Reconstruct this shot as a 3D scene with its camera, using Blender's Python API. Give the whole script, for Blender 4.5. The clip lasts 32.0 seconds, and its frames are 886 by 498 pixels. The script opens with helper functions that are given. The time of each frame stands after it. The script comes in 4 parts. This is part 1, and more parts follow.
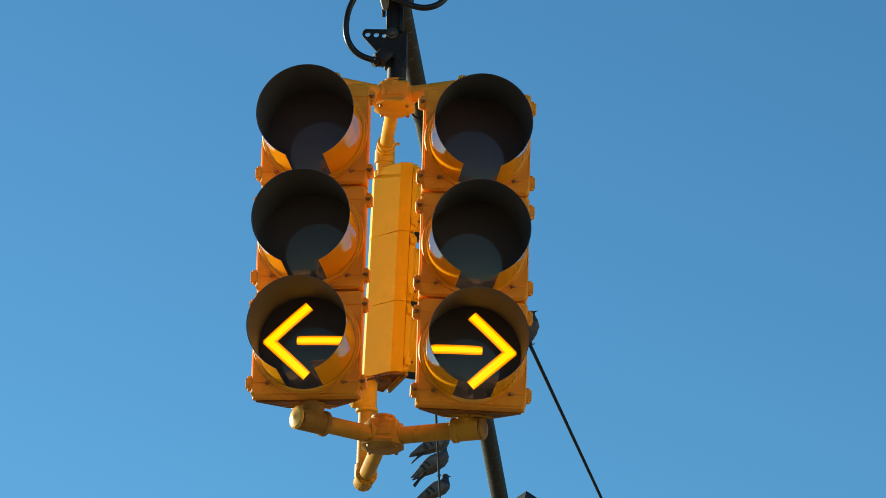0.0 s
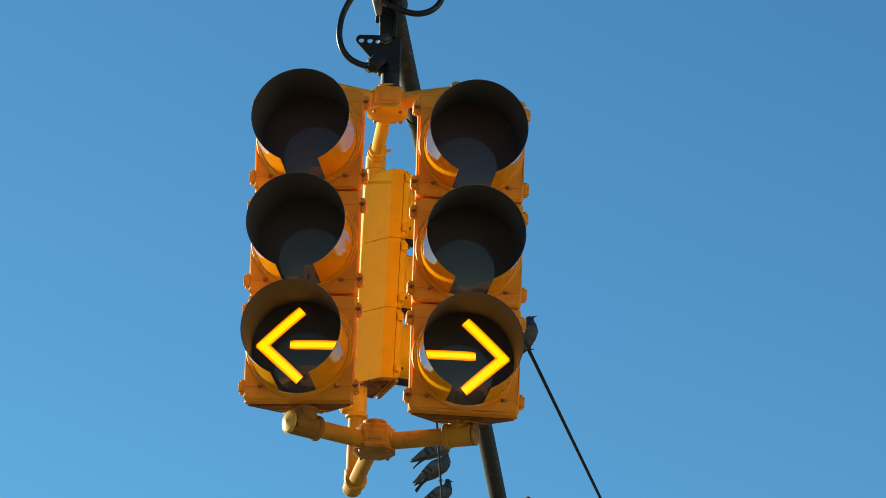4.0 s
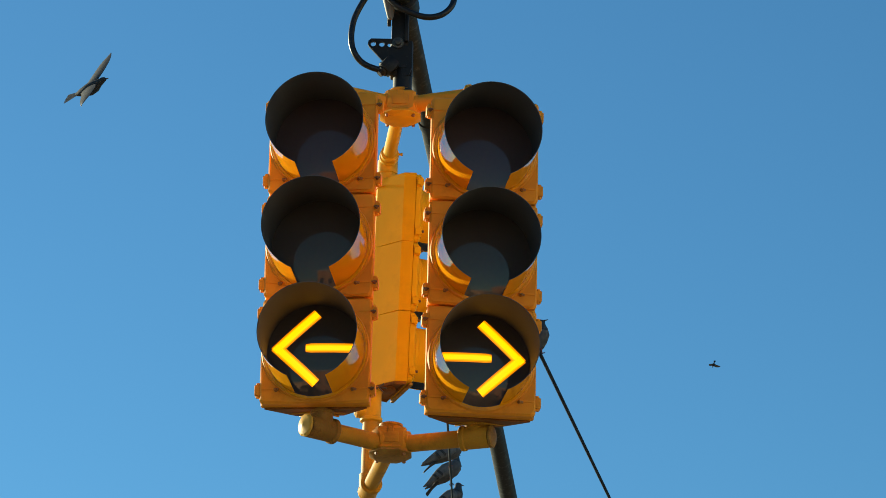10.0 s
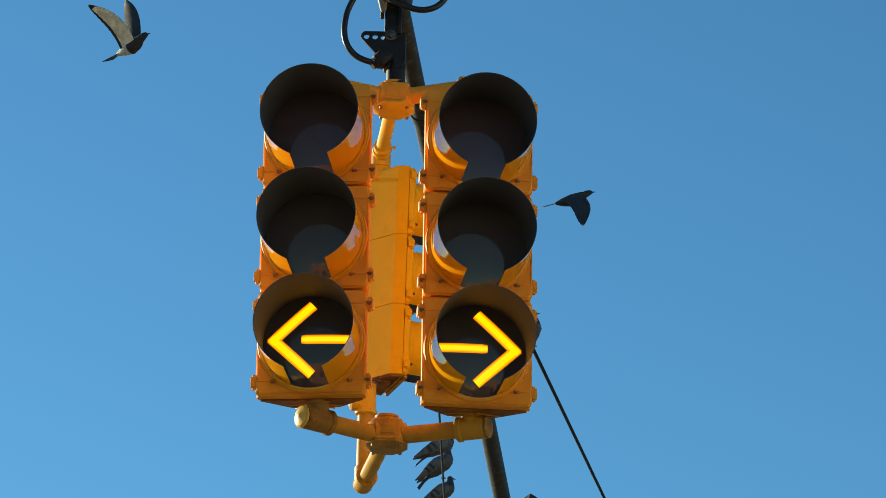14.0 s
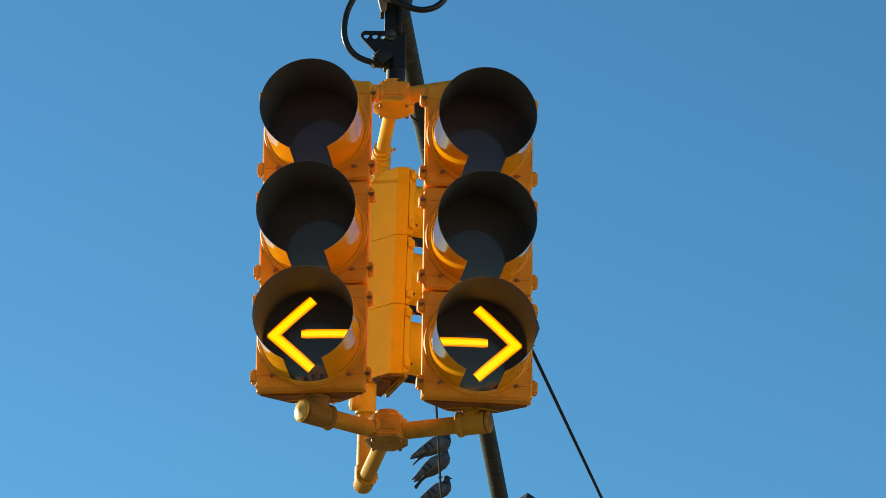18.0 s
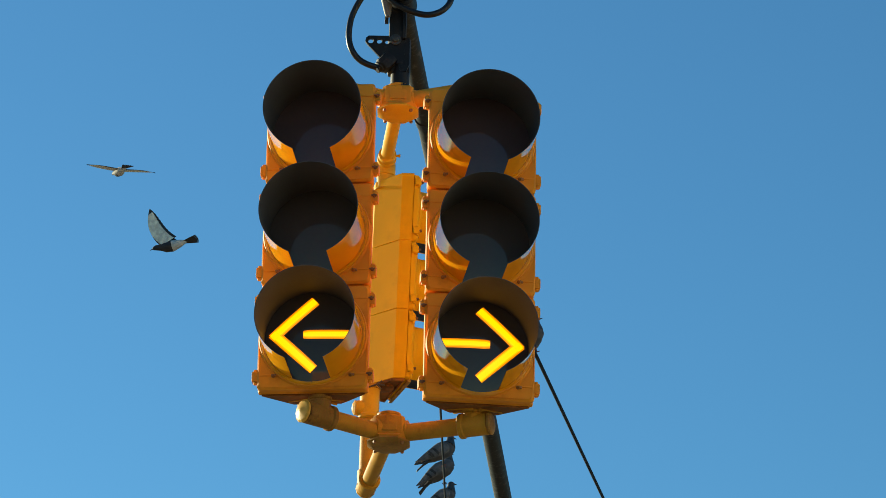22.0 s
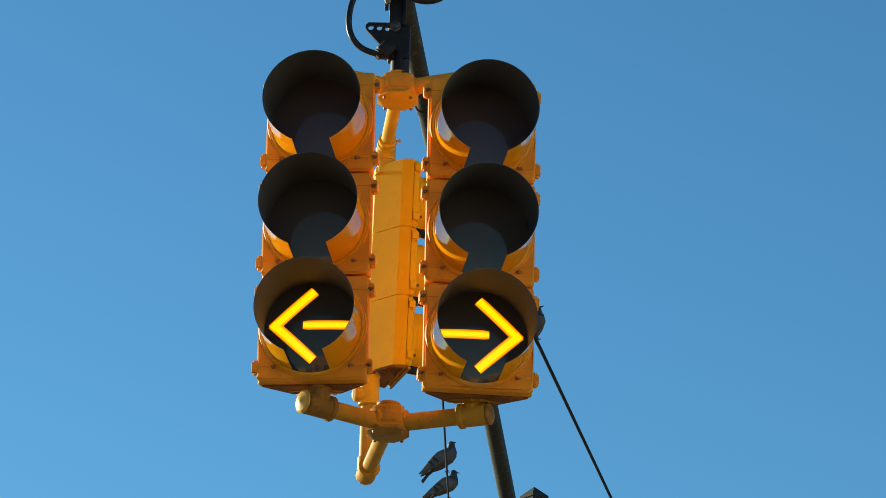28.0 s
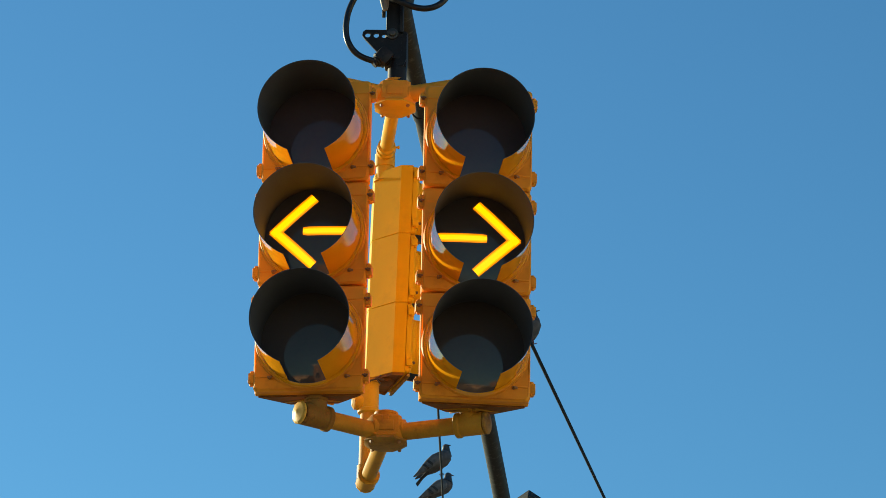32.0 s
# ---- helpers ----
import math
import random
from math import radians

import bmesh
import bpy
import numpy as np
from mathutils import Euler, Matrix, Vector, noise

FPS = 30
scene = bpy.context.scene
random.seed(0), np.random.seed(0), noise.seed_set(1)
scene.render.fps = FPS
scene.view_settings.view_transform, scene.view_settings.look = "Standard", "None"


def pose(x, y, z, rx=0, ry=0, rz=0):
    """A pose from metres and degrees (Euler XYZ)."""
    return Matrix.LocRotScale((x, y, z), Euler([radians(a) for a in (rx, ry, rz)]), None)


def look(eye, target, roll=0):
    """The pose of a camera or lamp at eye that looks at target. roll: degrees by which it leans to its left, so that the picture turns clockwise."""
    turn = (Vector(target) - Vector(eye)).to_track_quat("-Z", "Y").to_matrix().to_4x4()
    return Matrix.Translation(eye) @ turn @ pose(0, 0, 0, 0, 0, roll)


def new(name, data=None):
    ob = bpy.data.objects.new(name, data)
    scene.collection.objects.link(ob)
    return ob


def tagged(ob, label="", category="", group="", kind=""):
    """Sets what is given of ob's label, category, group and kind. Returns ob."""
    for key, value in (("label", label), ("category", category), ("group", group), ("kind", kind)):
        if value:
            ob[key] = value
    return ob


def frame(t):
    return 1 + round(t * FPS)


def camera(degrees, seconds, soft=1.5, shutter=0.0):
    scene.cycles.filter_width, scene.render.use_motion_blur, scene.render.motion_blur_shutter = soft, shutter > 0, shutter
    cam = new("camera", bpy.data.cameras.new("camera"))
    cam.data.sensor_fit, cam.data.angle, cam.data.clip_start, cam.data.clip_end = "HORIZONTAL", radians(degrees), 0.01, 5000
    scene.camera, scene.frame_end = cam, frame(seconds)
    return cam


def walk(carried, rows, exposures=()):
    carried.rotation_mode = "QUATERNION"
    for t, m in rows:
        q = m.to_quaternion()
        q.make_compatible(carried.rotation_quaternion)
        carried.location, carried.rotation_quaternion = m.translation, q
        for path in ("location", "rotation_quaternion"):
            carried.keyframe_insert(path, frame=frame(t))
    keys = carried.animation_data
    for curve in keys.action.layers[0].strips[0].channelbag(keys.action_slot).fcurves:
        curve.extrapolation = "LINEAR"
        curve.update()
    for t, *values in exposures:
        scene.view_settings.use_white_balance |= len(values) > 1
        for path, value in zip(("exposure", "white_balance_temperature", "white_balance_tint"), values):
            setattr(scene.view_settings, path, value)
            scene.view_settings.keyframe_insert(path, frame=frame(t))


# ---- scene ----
cam = camera(15.0, 32.0, soft=0.4)
ROLL = 1.15
# seconds, eye x y z, pitch over the horizon, yaw
CAMERA_ROWS = [
    (0.0, -0.0019, 0.0000, 1.5897, 21.0354, -0.0093),
    (0.5, -0.0060, 0.0000, 1.5900, 21.0179, -0.0764),
    (1.0, -0.0027, 0.0000, 1.5956, 21.0114, -0.1589),
    (1.5, 0.0176, 0.0000, 1.5987, 21.0862, -0.0897),
    (2.0, 0.0370, 0.0000, 1.5930, 21.1321, 0.0059),
    (2.5, 0.0283, 0.0000, 1.5974, 21.1135, -0.0431),
    (3.0, 0.0401, 0.0000, 1.6037, 21.0870, 0.0068),
    (3.5, 0.0554, 0.0000, 1.6007, 21.0929, 0.1521),
    (5.5, 0.0367, 0.0000, 1.5907, 21.1994, 0.2221),
    (6.0, 0.0513, 0.0000, 1.5865, 21.2518, 0.2882),
    (6.5, 0.0405, 0.0000, 1.5833, 21.0063, 0.2434),
    (7.0, 0.0369, 0.0000, 1.5862, 20.9517, 0.2637),
    (7.5, 0.0433, 0.0000, 1.5944, 21.0062, 0.3073),
    (8.0, 0.0450, 0.0000, 1.5919, 21.0571, 0.3441),
    (8.5, 0.0461, 0.0000, 1.5883, 21.0417, 0.4083),
    (9.0, 0.0309, 0.0000, 1.5916, 20.9745, 0.3476),
    (9.5, 0.0327, 0.0000, 1.5933, 21.0278, 0.3223),
    (10.0, 0.0418, 0.0000, 1.5953, 21.1670, 0.3439),
    (10.5, 0.0379, 0.0000, 1.5832, 21.1725, 0.2706),
    (11.0, 0.0324, 0.0000, 1.5949, 21.0752, 0.1919),
    (11.5, 0.0435, 0.0000, 1.5994, 21.1166, 0.2255),
    (12.0, 0.0459, 0.0000, 1.5894, 21.1748, 0.2871),
    (12.5, 0.0306, 0.0000, 1.5818, 21.0930, 0.2243),
    (13.0, 0.0359, 0.0000, 1.5881, 20.9545, 0.1966),
    (13.5, 0.0269, 0.0000, 1.5906, 20.9919, 0.1526),
    (14.0, 0.0360, 0.0000, 1.5880, 21.0806, 0.1781),
    (14.5, 0.0346, 0.0000, 1.5856, 21.0726, 0.1360),
    (16.5, 0.0190, 0.0000, 1.5779, 21.1759, -0.0247),
    (17.0, 0.0296, 0.0000, 1.5806, 21.0855, 0.0417),
    (17.5, 0.0123, 0.0000, 1.5801, 21.0542, -0.0006),
    (18.0, 0.0171, 0.0000, 1.5921, 21.0597, 0.0683),
    (18.5, 0.0097, 0.0000, 1.5838, 21.1070, 0.0475),
    (19.0, 0.0174, 0.0000, 1.5787, 21.0376, 0.0836),
    (19.5, 0.0208, 0.0000, 1.5896, 20.9533, 0.1072),
    (20.0, 0.0329, 0.0000, 1.5885, 21.0932, 0.2610),
    (20.5, 0.0324, 0.0000, 1.5809, 21.1533, 0.2915),
    (21.0, 0.0236, 0.0000, 1.5760, 21.1014, 0.2342),
    (21.5, 0.0168, 0.0000, 1.5778, 21.0758, 0.1595),
    (22.0, 0.0141, 0.0000, 1.5838, 21.1818, 0.1384),
    (22.5, 0.0150, 0.0000, 1.5857, 21.2390, 0.1048),
    (23.0, 0.0326, 0.0000, 1.5774, 21.2110, 0.0771),
    (23.5, 0.0355, 0.0000, 1.5780, 21.1562, 0.1003),
    (24.0, 0.0353, 0.0000, 1.5842, 21.1751, 0.1392),
    (24.5, 0.0233, 0.0000, 1.5830, 21.2162, 0.1205),
    (25.0, 0.0273, 0.0000, 1.5796, 21.2057, 0.1012),
    (25.5, 0.0317, 0.0000, 1.5771, 21.1545, 0.1361),
    (27.5, 0.0448, 0.0000, 1.5642, 21.0238, 0.1873),
    (28.0, 0.0303, 0.0000, 1.5700, 21.0193, 0.2260),
    (28.5, 0.0107, 0.0000, 1.5757, 21.0851, 0.1646),
    (29.0, 0.0077, 0.0000, 1.5729, 21.1271, 0.0959),
    (29.5, 0.0326, 0.0000, 1.5798, 21.0584, 0.1787),
    (30.0, 0.0131, 0.0000, 1.5791, 21.0639, 0.1028),
    (30.5, 0.0033, 0.0000, 1.5810, 21.1048, -0.0015),
    (31.0, -0.0016, 0.0000, 1.5812, 21.1082, -0.0778),
    (31.5, 0.0132, 0.0000, 1.5967, 21.0132, 0.0016),
    (32.0, 0.0141, 0.0000, 1.6055, 20.9742, 0.0837),
]
walk(cam, [(t, pose(x, y, z, 90 + pitch, 0, yaw) @ pose(0, 0, 0, 0, 0, ROLL)) for t, x, y, z, pitch, yaw in CAMERA_ROWS])
scene.view_settings.exposure = 0.26

# ---- world and sun ----
SUN_ELEVATION, SUN_AZIMUTH = 13.5, -50.5      # degrees; azimuth clockwise from ahead
world = bpy.data.worlds.new("world")
scene.world = world
world.use_nodes = True
wn = world.node_tree
sky = wn.nodes.new("ShaderNodeTexSky")
sky.sky_type = "NISHITA"
sky.sun_disc = False
sky.sun_elevation, sky.sun_rotation = radians(SUN_ELEVATION), radians(SUN_AZIMUTH)
sky.altitude, sky.air_density, sky.dust_density, sky.ozone_density = 0.0, 1.0, 0.2, 5.0
background = wn.nodes["Background"]
background.inputs["Strength"].default_value = 0.1115
tint = wn.nodes.new("ShaderNodeMix")
tint.data_type, tint.blend_type = "RGBA", "MULTIPLY"
tint.inputs["Factor"].default_value = 1.0
tint.inputs["B"].default_value = (0.78, 1.17, 1.10, 1)
wn.links.new(sky.outputs["Color"], tint.inputs["A"])
wn.links.new(tint.outputs["Result"], background.inputs["Color"])
sun = new("sun", bpy.data.lights.new("sun", "SUN"))
sun.data.energy, sun.data.angle, sun.data.color = 5.6, radians(0.8), (1.0, 0.93, 0.62)
se, sa = radians(SUN_ELEVATION), radians(SUN_AZIMUTH)
sun_way = Vector((math.sin(sa) * math.cos(se), math.cos(sa) * math.cos(se), math.sin(se)))
sun.matrix_world = look(sun_way * 60, (0, 0, 0))


# ---- materials ----
def material(name, colour, rough=0.5, metal=0.0, vary=0.15, scale=8.0, fine=120.0, bump=0.05, dirt=None, dirt_amount=0.0, dirt_scale=5.0, spec=0.5, coat=0.0, uneven=0.1):
    """Base colour varied at two scales, optional dirt patches, uneven gloss and a fine relief."""
    m = bpy.data.materials.new(name)
    m.use_nodes = True
    n, l = m.node_tree.nodes, m.node_tree.links
    b = n["Principled BSDF"]
    co = n.new("ShaderNodeTexCoord")
    big = n.new("ShaderNodeTexNoise")
    big.inputs["Scale"].default_value, big.inputs["Detail"].default_value = scale, 6.0
    small = n.new("ShaderNodeTexNoise")
    small.inputs["Scale"].default_value, small.inputs["Detail"].default_value = fine, 3.0
    for t in (big, small):
        l.new(co.outputs["Object"], t.inputs["Vector"])
    low = tuple(c * (1 - vary) for c in colour)
    high = tuple(min(1.0, c * (1 + vary)) for c in colour)
    ramp = n.new("ShaderNodeValToRGB")
    ramp.color_ramp.elements[0].color, ramp.color_ramp.elements[1].color = (*low, 1), (*high, 1)
    ramp.color_ramp.elements[0].position, ramp.color_ramp.elements[1].position = 0.3, 0.7
    l.new(big.outputs["Fac"], ramp.inputs["Fac"])
    grain = n.new("ShaderNodeMix")
    grain.data_type, grain.blend_type = "RGBA", "OVERLAY"
    grain.inputs["Factor"].default_value = min(1.0, vary)
    l.new(ramp.outputs["Color"], grain.inputs["A"])
    l.new(small.outputs["Color"], grain.inputs["B"])
    last = grain.outputs["Result"]
    if dirt:
        patch = n.new("ShaderNodeTexNoise")
        patch.inputs["Scale"].default_value, patch.inputs["Detail"].default_value, patch.inputs["Roughness"].default_value = dirt_scale, 9.0, 0.7
        l.new(co.outputs["Object"], patch.inputs["Vector"])
        edge = n.new("ShaderNodeMapRange")
        edge.inputs["From Min"].default_value, edge.inputs["From Max"].default_value = 0.52, 0.72
        edge.inputs["To Max"].default_value = dirt_amount
        l.new(patch.outputs["Fac"], edge.inputs["Value"])
        over = n.new("ShaderNodeMix")
        over.data_type = "RGBA"
        over.inputs["B"].default_value = (*dirt, 1)
        l.new(edge.outputs["Result"], over.inputs["Factor"])
        l.new(last, over.inputs["A"])
        last = over.outputs["Result"]
    l.new(last, b.inputs["Base Color"])
    gloss = n.new("ShaderNodeMapRange")
    gloss.inputs["To Min"].default_value, gloss.inputs["To Max"].default_value = max(0.02, rough - uneven), min(1.0, rough + uneven)
    l.new(big.outputs["Fac"], gloss.inputs["Value"])
    l.new(gloss.outputs["Result"], b.inputs["Roughness"])
    b.inputs["Metallic"].default_value = metal
    b.inputs["Specular IOR Level"].default_value = spec
    b.inputs["Coat Weight"].default_value = coat
    if bump:
        bp = n.new("ShaderNodeBump")
        bp.inputs["Strength"].default_value, bp.inputs["Distance"].default_value = bump, 0.002
        l.new(small.outputs["Fac"], bp.inputs["Height"])
        l.new(bp.outputs["Normal"], b.inputs["Normal"])
    return m


def glowing(name, colour, strength):
    m = bpy.data.materials.new(name)
    m.use_nodes = True
    b = m.node_tree.nodes["Principled BSDF"]
    b.inputs["Base Color"].default_value = (0.3, 0.12, 0.0, 1)
    b.inputs["Emission Color"].default_value = (*colour, 1)
    b.inputs["Emission Strength"].default_value = strength
    b.inputs["Roughness"].default_value = 0.4
    return m


VISOR_YELLOW = material("glossy_yellow_visor_enamel", (0.97, 0.40, 0.008), 0.05, uneven=0.02, spec=0.28, vary=0.08, scale=6, fine=260, bump=0.01, dirt=(0.36, 0.12, 0.02), dirt_amount=0.3, dirt_scale=9)
YELLOW = material("orange_yellow_paint", (0.96, 0.362, 0.030), 0.5, spec=0.14, vary=0.10, scale=6, fine=260, bump=0.03, dirt=(0.36, 0.12, 0.02), dirt_amount=0.35, dirt_scale=9)
FRESH_YELLOW = material("clean_yellow_paint", (0.90, 0.475, 0.012), 0.55, spec=0.06, vary=0.06, scale=4, fine=220, bump=0.04, dirt=(0.45, 0.20, 0.02), dirt_amount=0.25, dirt_scale=7)
YELLOW_PIPE = material("yellow_pipe_paint", (0.82, 0.44, 0.025), 0.45, spec=0.15, vary=0.14, scale=9, fine=200, bump=0.12, dirt=(0.42, 0.16, 0.02), dirt_amount=0.6, dirt_scale=7)
PALE_CAP = material("pale_yellow_cap_paint", (0.80, 0.43, 0.06), 0.5, spec=0.2, vary=0.15, scale=12, fine=200, bump=0.1, dirt=(0.35, 0.18, 0.05), dirt_amount=0.5, dirt_scale=20)
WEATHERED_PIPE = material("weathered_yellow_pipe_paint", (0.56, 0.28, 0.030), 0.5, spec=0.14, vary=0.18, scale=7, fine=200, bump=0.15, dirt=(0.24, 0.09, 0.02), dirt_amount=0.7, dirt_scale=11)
BLACK = material("matt_black_visor", (0.095, 0.100, 0.107), 0.6, vary=0.2, scale=5, fine=150, bump=0.03, spec=0.3)
LENS_RED = material("dark_red_smoked_lens", (0.092, 0.066, 0.068), 0.04, uneven=0.02, vary=0.1, scale=3, fine=90, bump=0.0, spec=0.7)
LENS = material("smoked_lens", (0.084, 0.070, 0.064), 0.04, uneven=0.02, vary=0.1, scale=3, fine=90, bump=0.0, spec=0.75)
for m, hue in ((LENS, (1.0, 0.60, 0.42, 1)), (LENS_RED, (1.0, 0.54, 0.47, 1))):
    m.node_tree.nodes["Principled BSDF"].inputs["Specular Tint"].default_value = hue
STEEL = material("zinc_steel", (0.35, 0.33, 0.30), 0.4, metal=0.9, vary=0.2, dirt=(0.16, 0.08, 0.04), dirt_amount=0.7, dirt_scale=40)
DULL_SCREW = material("painted_screw", (0.34, 0.14, 0.03), 0.5, vary=0.3, scale=40, dirt=(0.08, 0.04, 0.02), dirt_amount=0.8, dirt_scale=60)
RUSTY = material("rusty_screw", (0.20, 0.10, 0.05), 0.6, metal=0.0, vary=0.3, scale=40, dirt=(0.10, 0.04, 0.02), dirt_amount=0.8, dirt_scale=60)
# soil and the shade of the undersides, both in the colour
SOILED_SHADE = material("soiled_shaded_yellow_paint", (0.24, 0.095, 0.022), 0.7, vary=0.35, scale=14, fine=120, bump=0.3, spec=0.15, dirt=(0.06, 0.03, 0.015), dirt_amount=0.9, dirt_scale=22)
# rust stains over a base darkened for the shade on the tee
RUSTED_SHADED_TEE = material("rust_stained_shaded_fitting_paint", (0.33, 0.16, 0.03), 0.55, vary=0.3, scale=12, fine=160, bump=0.25, spec=0.14, dirt=(0.09, 0.035, 0.012), dirt_amount=0.95, dirt_scale=24)
# soil of the hub cap; painted shade on the lip and right end cap
SOILED_SHADE_CAP = material("soiled_shaded_cap_paint", (0.40, 0.21, 0.045), 0.6, vary=0.3, scale=14, fine=120, bump=0.2, spec=0.15, dirt=(0.10, 0.05, 0.02), dirt_amount=0.8, dirt_scale=18)
BRICK = material("red_brown_brick_wall", (0.48, 0.31, 0.20), 0.85, vary=0.25, scale=0.6, fine=14, bump=0.3)
STUCCO = material("cream_wall", (0.76, 0.64, 0.46), 0.85, vary=0.15, scale=0.5, fine=12, bump=0.2)
WINDOW_GLASS = material("dark_window_glass", (0.02, 0.022, 0.025), 0.06, vary=0.1, bump=0)
WHITE_TRIM = material("white_window_trim", (0.7, 0.68, 0.64), 0.6, bump=0.05)
BARK = material("tree_bark", (0.12, 0.09, 0.065), 0.9, vary=0.3, scale=4, fine=20, bump=0.5)
LEAVES = material("autumn_leaves", (0.09, 0.10, 0.03), 0.7, vary=0.5, scale=1.2, fine=9, bump=0.2)
DARK_IRON = material("dark_iron", (0.011, 0.011, 0.012), 0.55, spec=0.3, vary=0.25, scale=10, fine=150, bump=0.2, dirt=(0.09, 0.075, 0.06), dirt_amount=0.5, dirt_scale=16)
ARM_PAINT = material("dark_green_arm_paint", (0.024, 0.024, 0.020), 0.65, spec=0.2, vary=0.25, scale=5, fine=120, bump=0.15, dirt=(0.15, 0.14, 0.12), dirt_amount=0.7, dirt_scale=34)
RUBBER = material("black_cable_rubber", (0.007, 0.007, 0.009), 0.42, vary=0.2, bump=0.03)
GUY_BLACK = material("black_stay_sheath", (0.006, 0.006, 0.008), 0.75, vary=0.2, bump=0.03, spec=0.2)
PIN_STEEL = material("dull_pin_steel", (0.09, 0.09, 0.085), 0.55, metal=0.6, vary=0.3, scale=30, bump=0.2)
FEATHER = material("grey_feathers", (0.072, 0.070, 0.074), 0.75, vary=0.3, scale=30, fine=300, bump=0.3)
WING_FEATHER = material("light_grey_wing_feathers", (0.112, 0.106, 0.104), 0.75, vary=0.3, scale=40, fine=260, bump=0.4)
DARK_FEATHER = material("dark_feathers", (0.026, 0.024, 0.024), 0.7, vary=0.3, scale=30, fine=300, bump=0.3)
NECK_FEATHER = material("iridescent_neck_feathers", (0.034, 0.036, 0.036), 0.5, vary=0.4, scale=40, fine=300, bump=0.2)
UNDERWING = material("mottled_cream_underwing", (0.80, 0.69, 0.54), 0.75, vary=0.35, scale=22, fine=180, bump=0.3)
BROWN_FEATHER = material("brown_flight_feathers", (0.16, 0.115, 0.08), 0.7, vary=0.4, scale=35, fine=220, bump=0.3)
PALE_FEATHER = material("pale_feathers", (0.55, 0.52, 0.47), 0.75, vary=0.15, scale=30, fine=300, bump=0.3)
BEAK = material("dark_beak", (0.05, 0.045, 0.04), 0.5, bump=0)
LEG = material("red_leg_skin", (0.25, 0.06, 0.04), 0.6, bump=0.1)
EYE = material("orange_eye", (0.45, 0.12, 0.02), 0.15, bump=0)
ASPHALT = material("pale_worn_pavement", (0.22, 0.17, 0.125), 0.85, vary=0.3, scale=0.4, fine=30, bump=0.4)
POLE_CAP = material("weathered_dark_cap", (0.016, 0.017, 0.016), 0.8, vary=0.4, scale=12, fine=60, bump=0.4, dirt=(0.07, 0.065, 0.06), dirt_amount=0.6, dirt_scale=18)
GLOW = glowing("lit_arrow", (1.0, 0.42, 0.0), 1.75)
GLOW_MID = glowing("arrow_rim", (1.0, 0.33, 0.0), 1.5)
GLOW_EDGE = glowing("arrow_edge", (1.0, 0.26, 0.0), 0.85)


# ---- mesh helpers ----
def finish(name, bm, mats, parent=None, label="", smooth=35):
    me = bpy.data.meshes.new(name)
    bm.to_mesh(me)
    bm.free()
    for m in mats if isinstance(mats, (list, tuple)) else [mats]:
        me.materials.append(m)
    me.polygons.foreach_set("use_smooth", [True] * len(me.polygons))
    me.set_sharp_from_angle(angle=radians(smooth))
    ob = new(name, me)
    ob.parent = parent
    if label:
        tagged(ob, label)
    return ob


def part(name, bm, mats, parent, label="", m=None, smooth=35):
    ob = finish(name, bm, mats, parent, label, smooth)
    if m is not None:
        ob.matrix_basis = m
    return ob


def loft(bm, rings, closed=True, caps=True, mat=0):
    """Skin through rings of equal point counts."""
    vs = [[bm.verts.new(p) for p in ring] for ring in rings]
    k = len(vs[0])
    for a, b in zip(vs, vs[1:]):
        for i in range(k if closed else k - 1):
            j = (i + 1) % k
            bm.faces.new((a[i], a[j], b[j], b[i])).material_index = mat
    if caps:
        bm.faces.new(list(reversed(vs[0]))).material_index = mat
        bm.faces.new(vs[-1]).material_index = mat
    return vs


def basis(way):
    w = Vector(way).normalized()
    s = Vector((0, 0, 1)) if abs(w.z) < 0.95 else Vector((0, 1, 0))
    u = w.cross(s).normalized()
    return u, u.cross(w).normalized(), w


def ring(c, u, v, r, n=20):
    return [Vector(c) + (u * math.cos(2 * math.pi * i / n) + v * math.sin(2 * math.pi * i / n)) * r for i in range(n)]


def turned(bm, a, b, profile, n=20, mat=0):
    """A turned body along a-b: profile of (distance along, radius)."""
    u, v, w = basis(Vector(b) - Vector(a))
    loft(bm, [ring(Vector(a) + w * d, u, v, r, n) for d, r in profile], mat=mat)


def pipe(bm, points, r, n=14, mat=0):
    """A round tube along a polyline."""
    pts = [Vector(p) for p in points]
    rings = []
    u0 = None
    for i, p in enumerate(pts):
        w = (pts[min(i + 1, len(pts) - 1)] - pts[max(i - 1, 0)]).normalized()
        if u0 is None:
            u0 = basis(w)[0]
        u = (u0 - w * u0.dot(w)).normalized()
        u0 = u
        rr = r if not isinstance(r, (list, tuple)) else r[i]
        rings.append(ring(p, u, w.cross(u), rr, n))
    loft(bm, rings, mat=mat)


def curve_points(ctrl, n=28):
    """Catmull-Rom through control points."""
    c = [Vector(p) for p in ctrl]
    c = [c[0] * 2 - c[1]] + c + [c[-1] * 2 - c[-2]]
    out = []
    for i in range(1, len(c) - 2):
        for k in range(n // (len(c) - 3)):
            t = k / (n // (len(c) - 3))
            p0, p1, p2, p3 = c[i - 1:i + 3]
            out.append(0.5 * (2 * p1 + (p2 - p0) * t + (2 * p0 - 5 * p1 + 4 * p2 - p3) * t * t + (3 * p1 - p0 - 3 * p2 + p3) * t ** 3))
    return out + [c[-2]]


